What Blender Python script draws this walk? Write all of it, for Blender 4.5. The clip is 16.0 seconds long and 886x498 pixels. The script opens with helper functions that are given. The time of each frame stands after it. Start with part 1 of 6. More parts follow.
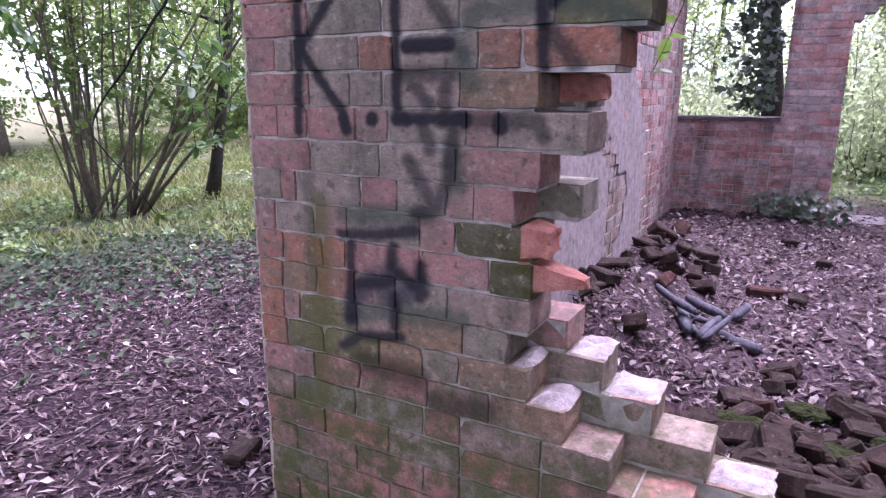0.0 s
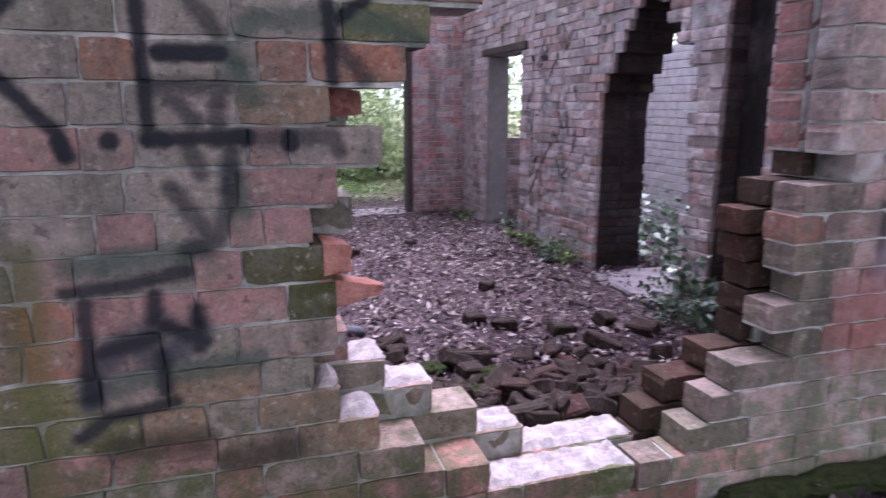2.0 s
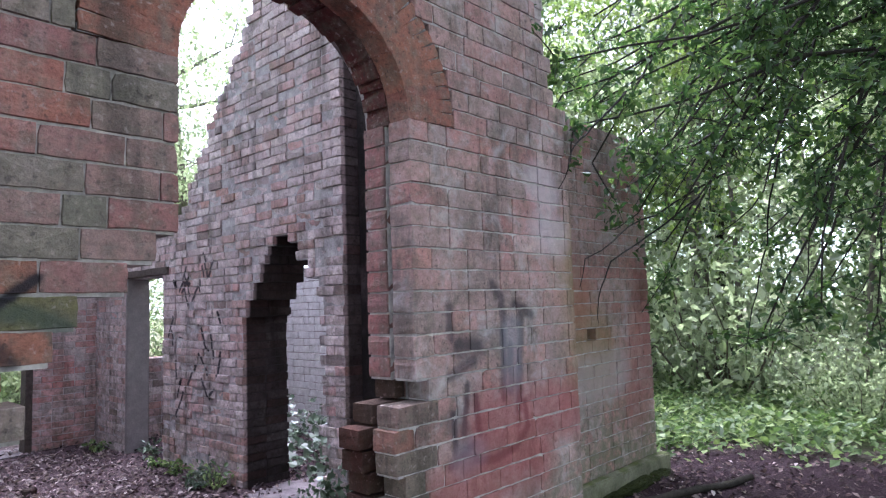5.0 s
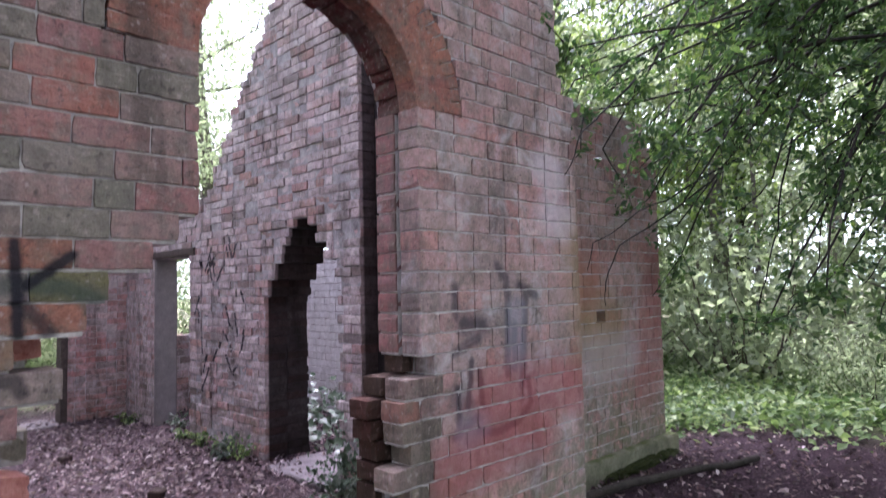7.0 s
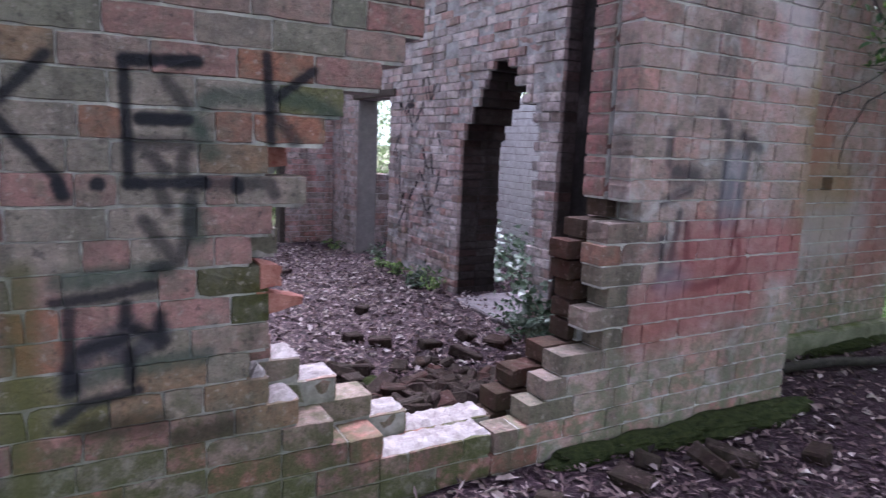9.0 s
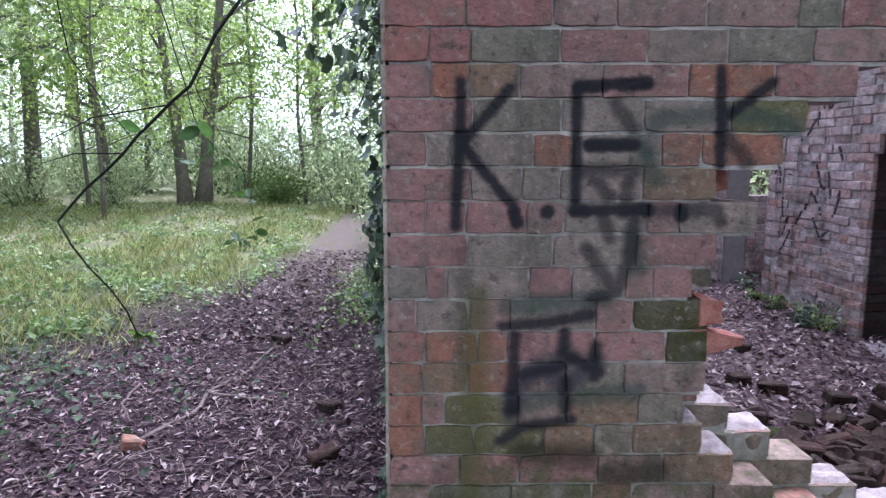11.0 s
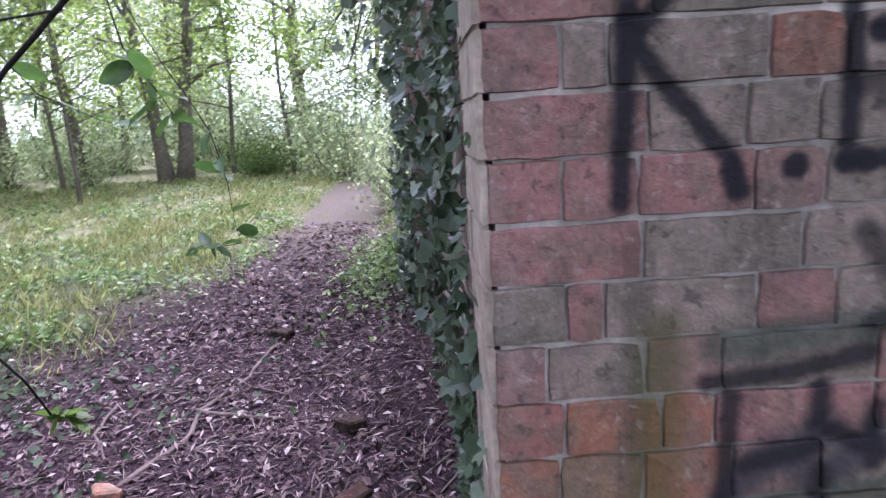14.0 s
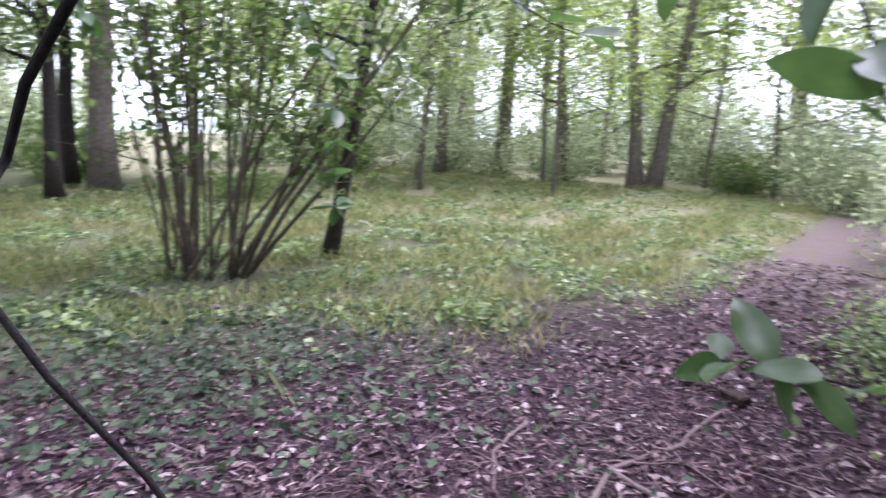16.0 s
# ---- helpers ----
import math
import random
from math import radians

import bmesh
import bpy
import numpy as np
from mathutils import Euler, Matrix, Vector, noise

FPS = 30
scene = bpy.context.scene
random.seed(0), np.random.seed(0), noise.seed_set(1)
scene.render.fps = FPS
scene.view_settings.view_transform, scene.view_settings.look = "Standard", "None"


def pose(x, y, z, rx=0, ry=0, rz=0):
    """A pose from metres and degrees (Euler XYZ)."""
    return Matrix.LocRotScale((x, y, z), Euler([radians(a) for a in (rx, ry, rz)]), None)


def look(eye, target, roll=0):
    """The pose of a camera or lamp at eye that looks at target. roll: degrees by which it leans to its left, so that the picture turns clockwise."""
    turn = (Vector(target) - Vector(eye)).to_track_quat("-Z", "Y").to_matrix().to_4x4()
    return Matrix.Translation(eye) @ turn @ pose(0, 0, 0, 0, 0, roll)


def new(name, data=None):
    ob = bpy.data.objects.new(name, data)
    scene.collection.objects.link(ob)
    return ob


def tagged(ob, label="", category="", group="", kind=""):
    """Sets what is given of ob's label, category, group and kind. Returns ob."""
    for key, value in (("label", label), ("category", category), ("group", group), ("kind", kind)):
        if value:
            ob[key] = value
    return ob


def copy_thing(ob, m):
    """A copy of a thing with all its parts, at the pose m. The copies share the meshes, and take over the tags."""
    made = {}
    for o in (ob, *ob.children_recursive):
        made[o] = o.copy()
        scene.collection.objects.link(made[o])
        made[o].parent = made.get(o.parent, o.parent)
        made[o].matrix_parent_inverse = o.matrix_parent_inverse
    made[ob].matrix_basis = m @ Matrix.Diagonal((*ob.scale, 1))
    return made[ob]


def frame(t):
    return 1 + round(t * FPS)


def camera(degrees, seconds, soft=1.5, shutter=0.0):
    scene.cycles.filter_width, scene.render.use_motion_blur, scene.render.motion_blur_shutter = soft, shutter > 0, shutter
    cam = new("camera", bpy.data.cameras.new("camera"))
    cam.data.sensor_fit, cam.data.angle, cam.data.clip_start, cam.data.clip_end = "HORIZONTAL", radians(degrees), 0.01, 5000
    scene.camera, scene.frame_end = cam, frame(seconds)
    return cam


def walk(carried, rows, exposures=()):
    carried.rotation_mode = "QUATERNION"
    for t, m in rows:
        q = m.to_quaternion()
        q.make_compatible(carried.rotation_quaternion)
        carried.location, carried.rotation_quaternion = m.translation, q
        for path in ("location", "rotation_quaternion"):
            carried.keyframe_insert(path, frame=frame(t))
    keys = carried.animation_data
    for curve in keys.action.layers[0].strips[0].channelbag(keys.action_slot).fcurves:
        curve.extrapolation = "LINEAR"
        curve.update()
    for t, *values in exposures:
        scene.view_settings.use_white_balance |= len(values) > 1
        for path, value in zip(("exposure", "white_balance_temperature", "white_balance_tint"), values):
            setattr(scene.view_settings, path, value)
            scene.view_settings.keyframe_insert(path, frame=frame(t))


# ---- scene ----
cam = camera(68.5, 16.0, soft=1.25, shutter=0.35)
PATH = [
    (0, (0.116, -0.046, 1.649), (-0.824, 1.653, 1.17), 0.1),
    (0.5, (-0.104, -0.055, 1.607), (-0.849, 1.746, 1.159), 2.9),
    (1, (-0.369, -0.075, 1.605), (-0.553, 1.863, 1.146), 1.5),
    (1.5, (-0.526, -0.089, 1.62), (-0.447, 1.861, 1.182), 2.1),
    (2, (-0.64, -0.128, 1.645), (-0.055, 1.735, 1.214), 0.1),
    (2.5, (-0.741, -0.229, 1.693), (0.053, 1.571, 1.333), 1.5),
    (3, (-0.793, -0.342, 1.761), (0.171, 1.384, 1.456), -5.6),
    (3.5, (-0.833, -0.417, 1.79), (0.325, 1.208, 1.654), -1.1),
    (4, (-0.837, -0.458, 1.807), (0.451, 1.072, 1.78), -1.5),
    (4.5, (-0.824, -0.479, 1.813), (0.622, 0.901, 1.896), -1.6),
    (4.7, (-0.819, -0.494, 1.824), (0.655, 0.85, 1.976), -1.7),
    (6.8, (-0.863, -0.689, 1.818), (0.553, 0.711, 2.006), -1.7),
    (7, (-0.869, -0.682, 1.807), (0.549, 0.724, 1.922), -1.2),
    (7.5, (-0.866, -0.658, 1.775), (0.506, 0.796, 1.709), -0.2),
    (8, (-0.88, -0.642, 1.756), (0.418, 0.866, 1.545), 0.6),
    (8.5, (-0.905, -0.64, 1.735), (0.291, 0.935, 1.431), 1.4),
    (9, (-0.95, -0.599, 1.722), (0.03, 1.114, 1.397), 2.4),
    (9.5, (-1.002, -0.578, 1.716), (-0.268, 1.252, 1.382), 3.8),
    (10, (-1.062, -0.543, 1.716), (-0.771, 1.414, 1.425), 2.8),
    (10.2, (-1.082, -0.534, 1.725), (-0.947, 1.441, 1.434), 2.9),
    (12.3, (-1.459, -0.082, 1.706), (-1.468, 1.901, 1.447), -0.9),
    (12.5, (-1.486, -0.064, 1.706), (-1.417, 1.911, 1.399), -1.9),
    (13, (-1.494, 0.061, 1.702), (-1.085, 1.983, 1.33), -4.8),
    (13.5, (-1.426, 0.282, 1.675), (-1.138, 2.23, 1.326), -3.7),
    (14, (-1.423, 0.479, 1.668), (-1.377, 2.439, 1.271), -3.5),
    (14.5, (-1.49, 0.716, 1.627), (-1.636, 2.686, 1.316), 2.8),
    (15, (-1.582, 0.916, 1.594), (-2.103, 2.798, 1.164), 1.0),
    (15.5, (-1.728, 1.198, 1.569), (-2.512, 3.006, 1.224), 0.8),
    (16, (-1.783, 1.367, 1.559), (-2.975, 2.937, 1.215), 2.3),
]
walk(cam, [(t, look(eye, target, roll)) for t, eye, target, roll in PATH], [(0.0, 1.8, 5420, 48), (3.0, 1.6, 5420, 28), (4.5, 1.68, 5400, 24), (7.0, 1.6, 5580, 32), (10.0, 1.48, 5200, 24), (13.0, 1.53, 5450, 35), (15.0, 1.72, 5320, 37), (16.0, 1.55, 5500, 39)])

# ---- world and light: a bright overcast sky over woodland ----
world = bpy.data.worlds.new("overcast_sky")
scene.world = world
world.use_nodes = True
wt = world.node_tree
sky = wt.nodes.new("ShaderNodeTexSky")
sky.sky_type = "NISHITA"
sky.sun_disc = False
sky.sun_elevation, sky.sun_rotation = radians(70), radians(25)
sky.air_density, sky.dust_density, sky.ozone_density = 1.0, 9.0, 1.0
cloud = wt.nodes.new("ShaderNodeHueSaturation")
cloud.inputs["Saturation"].default_value = 0.35
wt.links.new(sky.outputs[0], cloud.inputs["Color"])
wt.links.new(cloud.outputs[0], wt.nodes["Background"].inputs[0])
wt.nodes["Background"].inputs[1].default_value = 0.15
sun = new("sun", bpy.data.lights.new("sun", "SUN"))
sun.data.energy, sun.data.angle, sun.data.color = 1.1, radians(40), (1.0, 0.98, 0.95)
sun.matrix_world = look((0, 0, 0), (-0.15, -0.32, -1.0))

# ---- materials ----


def ramp(nt, fac, stops):
    node = nt.nodes.new("ShaderNodeValToRGB")
    els = node.color_ramp.elements
    els[0].position, els[0].color = stops[0][0], (*stops[0][1], 1)
    els[1].position, els[1].color = stops[-1][0], (*stops[-1][1], 1)
    for p, c in stops[1:-1]:
        e = els.new(p)
        e.color = (*c, 1)
    nt.links.new(fac, node.inputs[0])
    return node.outputs[0]


def noise_tex(nt, co, scale, detail=4.0, rough=0.6, distort=0.0):
    node = nt.nodes.new("ShaderNodeTexNoise")
    node.inputs["Scale"].default_value = scale
    node.inputs["Detail"].default_value = detail
    node.inputs["Roughness"].default_value = rough
    node.inputs["Distortion"].default_value = distort
    nt.links.new(co, node.inputs["Vector"])
    return node.outputs[0]


def mixed(nt, fac, a, b, how="MIX"):
    node = nt.nodes.new("ShaderNodeMix")
    node.data_type, node.blend_type = "RGBA", how
    for sock, v in ((node.inputs[0], fac), (node.inputs[6], a), (node.inputs[7], b)):
        if isinstance(v, bpy.types.NodeSocket):
            nt.links.new(v, sock)
        elif isinstance(v, tuple):
            sock.default_value = (*v, 1)
        else:
            sock.default_value = v
    return node.outputs[2]


def calc(nt, op, a, b=0.0, c=0.0, clamp=False):
    node = nt.nodes.new("ShaderNodeMath")
    node.operation, node.use_clamp = op, clamp
    for sock, v in zip(node.inputs, (a, b, c)):
        if isinstance(v, bpy.types.NodeSocket):
            nt.links.new(v, sock)
        else:
            sock.default_value = v
    return node.outputs[0]


def step(nt, v, lo, hi):
    node = nt.nodes.new("ShaderNodeMapRange")
    node.interpolation_type = "SMOOTHSTEP"
    nt.links.new(v, node.inputs[0])
    node.inputs[1].default_value, node.inputs[2].default_value = lo, hi
    return node.outputs[0]


def blank(name):
    m = bpy.data.materials.new(name)
    m.use_nodes = True
    nt = m.node_tree
    geo = nt.nodes.new("ShaderNodeNewGeometry")
    return m, nt, nt.nodes["Principled BSDF"], geo


def bump(nt, bsdf, height, strength, distance):
    node = nt.nodes.new("ShaderNodeBump")
    node.inputs["Strength"].default_value = strength
    node.inputs["Distance"].default_value = distance
    nt.links.new(height, node.inputs["Height"])
    nt.links.new(node.outputs[0], bsdf.inputs["Normal"])


# the least of a running distance and that from a point to one more stroke, as one node group
seg = bpy.data.node_groups.new("stroke_distance", "ShaderNodeTree")
for nm, kind in (("P", "NodeSocketVector"), ("A", "NodeSocketVector"), ("B", "NodeSocketVector"), ("Low", "NodeSocketFloat")):
    seg.interface.new_socket(nm, in_out="INPUT", socket_type=kind)
seg.interface.new_socket("D", in_out="OUTPUT", socket_type="NodeSocketFloat")


def vec(nt, op, a, b, out=0):
    node = nt.nodes.new("ShaderNodeVectorMath")
    node.operation = op
    for sock, v in ((node.inputs[0], a), (node.inputs[1], b)):
        if isinstance(v, bpy.types.NodeSocket):
            nt.links.new(v, sock)
        elif v is not None:
            sock.default_value = v
    return node.outputs[out]


gi, go = seg.nodes.new("NodeGroupInput"), seg.nodes.new("NodeGroupOutput")
here = vec(seg, "ADD", gi.outputs[0], calc(seg, "MULTIPLY", gi.outputs[3], 1e-6))
pa = vec(seg, "SUBTRACT", here, gi.outputs[1])
ba = vec(seg, "SUBTRACT", gi.outputs[2], gi.outputs[1])
hh = calc(seg, "DIVIDE", vec(seg, "DOT_PRODUCT", pa, ba, 1), vec(seg, "DOT_PRODUCT", ba, ba, 1), clamp=True)
sc = seg.nodes.new("ShaderNodeVectorMath")
sc.operation = "SCALE"
seg.links.new(ba, sc.inputs[0])
seg.links.new(hh, sc.inputs[3])
dd = vec(seg, "SUBTRACT", pa, sc.outputs[0])
ln = seg.nodes.new("ShaderNodeVectorMath")
ln.operation = "LENGTH"
seg.links.new(dd, ln.inputs[0])
seg.links.new(calc(seg, "MINIMUM", ln.outputs[1], gi.outputs[3]), go.inputs[0])


def strokes(nt, pos, lines, width, soft, axis="x"):
    """Soft mask of spray-paint strokes given as (x0, z0, x1, z1) on a wall that runs along x."""
    flat = vec(nt, "MULTIPLY", pos, (1, 0, 1) if axis == "x" else (0, 1, 1))
    low = None
    for x0, z0, x1, z1 in lines:
        g = nt.nodes.new("ShaderNodeGroup")
        g.node_tree = seg
        nt.links.new(flat, g.inputs[0])
        g.inputs[1].default_value = (x0, 0, z0) if axis == "x" else (0, x0, z0)
        g.inputs[2].default_value = (x1, 0, z1) if axis == "x" else (0, x1, z1)
        if low is None:
            g.inputs[3].default_value = 9.0
        else:
            nt.links.new(low, g.inputs[3])
        low = g.outputs[0]
    wob = calc(nt, "MULTIPLY_ADD", noise_tex(nt, pos, 45, 3), 0.012, -0.006)
    low = calc(nt, "ADD", low, wob)
    return calc(nt, "SUBTRACT", 1.0, step(nt, low, width, width + soft))


# spray-painted letters on the front wall: K . E K over a framed tag
LETTERS = [(-1.133, 1.918, -1.133, 1.785), (-1.133, 1.785, -1.146, 1.533), (-1.0, 1.902, -1.131, 1.754), (-1.131, 1.754, -0.989, 1.587), (-0.989, 1.587, -0.978, 1.541),
           (-0.82, 1.905, -0.628, 1.916), (-0.82, 1.905, -0.817, 1.60), (-0.787, 1.75, -0.658, 1.752), (-0.817, 1.573, -0.617, 1.576),
           (-0.436, 1.95, -0.423, 1.70), (-0.294, 1.917, -0.41, 1.83)]
HEAVY = [(-0.82, 1.905, -0.75, 1.908), (-0.70, 1.911, -0.64, 1.915), (-0.78, 1.75, -0.67, 1.752), (-0.985, 1.57, -0.978, 1.545), (-0.817, 1.573, -0.79, 1.572), (-0.645, 1.576, -0.62, 1.576), (-1.131, 1.78, -1.131, 1.745)]
DOTS = [(-0.894, 1.571, -0.893, 1.571), (-0.526, 1.572, -0.525, 1.56)]
FAINT = [(-0.804, 1.682, -0.661, 1.681), (-0.674, 1.671, -0.678, 1.569), (-0.714, 1.858, -0.667, 1.796), (-0.771, 1.674, -0.723, 1.609), (-0.784, 1.469, -0.699, 1.346),
         (-0.653, 1.545, -0.663, 1.438), (-0.663, 1.438, -0.699, 1.346), (-0.699, 1.346, -0.76, 1.33), (-0.419, 1.792, -0.349, 1.701), (-0.74, 1.56, -0.72, 1.50), (-0.62, 1.575, -0.43, 1.575), (-0.43, 1.575, -0.415, 1.54)]
FRAME = [(-1.011, 1.247, -0.891, 1.259), (-0.891, 1.259, -0.764, 1.281), (-0.977, 1.222, -0.985, 0.997), (-0.836, 1.229, -0.841, 1.174), (-0.747, 1.19, -0.75, 1.099), (-0.955, 1.109, -0.847, 1.132),
         (-0.821, 1.159, -0.737, 1.113), (-0.832, 1.089, -0.83, 1.003), (-1.014, 0.911, -0.953, 0.952), (-0.953, 0.952, -0.815, 0.974), (-0.985, 1.06, -0.975, 1.0), (-0.80, 1.278, -0.765, 1.284)]
GREENISH = [(-0.615, 1.801, -0.578, 1.824), (-0.578, 1.824, -0.403, 1.836), (-0.403, 1.836, -0.31, 1.826), (-0.31, 1.826, -0.221, 1.784), (-0.998, 1.304, -0.732, 1.327), (-0.94, 1.023, -0.817, 1.053), (-0.817, 1.04, -0.624, 1.057), (-0.65, 1.76, -0.60, 1.66), (-0.66, 1.50, -0.64, 1.42)]
BLOTCH = [(-0.95, 1.085, -0.90, 1.13), (-0.90, 1.13, -0.85, 1.09), (-0.975, 1.05, -0.985, 1.0), (-0.87, 1.13, -0.83, 1.16), (-0.80, 1.10, -0.75, 1.14)]
ALGAE = [(-1.085, 1.33, -1.09, 1.1), (-1.09, 1.1, -1.10, 0.72), (-1.2, 0.70, -1.05, 0.62)]
DAMP = [(-0.95, 0.875, -0.76, 0.86), (-0.70, 0.80, -0.55, 0.815)]
BLACK = (0.022, 0.021, 0.026)
PAINT_LEFT = ((GREENISH, 0.010, 0.035, (0.048, 0.07, 0.057), 0.68), (ALGAE, 0.012, 0.05, (0.085, 0.085, 0.028), 0.6), (DAMP, 0.012, 0.05, (0.03, 0.024, 0.016), 0.7), (BLOTCH, 0.010, 0.045, (0.045, 0.042, 0.058), 0.8), (FAINT, 0.007, 0.026, BLACK, 0.72), (FRAME, 0.005, 0.026, BLACK, 0.9),
              (LETTERS, 0.006, 0.020, BLACK, 0.95), (HEAVY, 0.010, 0.018, BLACK, 0.9), (DOTS, 0.012, 0.016, BLACK, 0.97))
TAG_MAIN = [(1.67, 1.82, 1.664, 1.37), (1.82, 1.76, 1.774, 1.30), (1.60, 1.905, 1.665, 1.84), (1.774, 1.805, 1.905, 1.75), (1.293, 1.80, 1.30, 1.67), (1.344, 1.636, 1.482, 1.62), (1.44, 1.556, 1.283, 1.503), (1.72, 1.60, 1.715, 1.40)]
TAG_LOW = [(1.396, 1.454, 1.37, 1.25), (1.304, 1.335, 1.309, 1.13), (1.271, 1.125, 1.426, 1.19), (1.454, 1.396, 1.472, 1.235), (1.444, 1.121, 1.566, 1.10), (1.566, 1.10, 1.743, 1.125), (1.743, 1.125, 1.841, 1.21), (1.841, 1.21, 1.822, 1.327)]
PAINT_RIGHT = ((TAG_MAIN, 0.008, 0.035, (0.03, 0.03, 0.038), 0.7), (TAG_LOW, 0.006, 0.026, (0.035, 0.028, 0.035), 0.8), ([(1.36, 1.62, 1.47, 1.60), (1.31, 1.31, 1.40, 1.16)], 0.03, 0.07, (0.06, 0.055, 0.06), 0.5),
               ([(1.74, 1.68, 1.73, 1.45), (1.35, 1.13, 1.45, 1.15)], 0.04, 0.07, (0.25, 0.25, 0.30), 0.5), ([(2.02, 2.44, 2.10, 2.38), (2.05, 2.2, 2.2, 2.15)], 0.05, 0.12, (0.62, 0.54, 0.58), 0.5),
               ([(1.55, 1.25, 2.25, 1.25), (1.25, 0.98, 1.9, 1.05)], 0.05, 0.22, (0.30, 0.07, 0.075), 0.55), ([(2.5, 2.0, 2.55, 1.55), (3.2, 1.7, 3.6, 1.4)], 0.12, 0.35, (0.27, 0.19, 0.085), 0.6),
               ([(3.0, 2.15, 3.3, 1.85)], 0.12, 0.25, (0.32, 0.13, 0.10), 0.5), ([(4.2, 1.0, 4.45, 1.9)], 0.1, 0.3, (0.27, 0.10, 0.09), 0.5), ([(2.7, 1.2, 3.9, 1.25)], 0.08, 0.2, (0.48, 0.42, 0.43), 0.45))
rp = random.Random(5)
SCRAWL = []
for i in range(26):
    y, z = rp.uniform(5.1, 6.05), rp.uniform(0.95, 2.2)
    SCRAWL.append((y, z, y + rp.uniform(-0.16, 0.16), z + rp.uniform(-0.25, 0.25)))
PAINT_EAST = ((SCRAWL, 0.009, 0.014, BLACK, 0.95, "y"),)


BRICK_STOPS = {
    "front": [(0.0, (0.251, 0.120, 0.114)), (0.2, (0.274, 0.160, 0.148)), (0.4, (0.251, 0.177, 0.160)), (0.6, (0.211, 0.182, 0.154)), (0.76, (0.171, 0.165, 0.131)), (0.84, (0.274, 0.142, 0.131)), (0.93, (0.308, 0.137, 0.108)), (1.0, (0.205, 0.114, 0.114))],
    "inner": [(0.0, (0.36, 0.22, 0.21)), (0.2, (0.48, 0.41, 0.41)), (0.4, (0.30, 0.26, 0.26)), (0.6, (0.43, 0.37, 0.37)), (0.8, (0.55, 0.50, 0.50)), (0.93, (0.40, 0.25, 0.22)), (1.0, (0.19, 0.165, 0.16))],
    "red": [(0.0, (0.36, 0.185, 0.175)), (0.35, (0.40, 0.27, 0.255)), (0.7, (0.33, 0.25, 0.24)), (0.9, (0.45, 0.33, 0.31)), (1.0, (0.40, 0.20, 0.18))],
    "arch": [(0.0, (0.26, 0.10, 0.07)), (0.5, (0.29, 0.135, 0.095)), (1.0, (0.23, 0.10, 0.08))],
}


def sprayed(nt, pos, col, paint, grain):
    for lines, width, soft, colour, amount, *axis in paint:
        mask = calc(nt, "MULTIPLY", strokes(nt, pos, lines, width, soft, *axis), amount)
        mask = calc(nt, "MULTIPLY", mask, step(nt, grain, 0.08, 0.35))
        col = mixed(nt, mask, col, colour)
    return col


def doorway_black(nt, sep, big):
    """Mask that turns the thickness of the wall near black at the broken doorway."""
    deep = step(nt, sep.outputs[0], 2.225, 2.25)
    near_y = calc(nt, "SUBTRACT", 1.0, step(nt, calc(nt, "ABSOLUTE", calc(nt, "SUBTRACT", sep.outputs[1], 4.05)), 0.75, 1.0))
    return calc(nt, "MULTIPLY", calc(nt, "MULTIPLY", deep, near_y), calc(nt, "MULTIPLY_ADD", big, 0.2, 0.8))


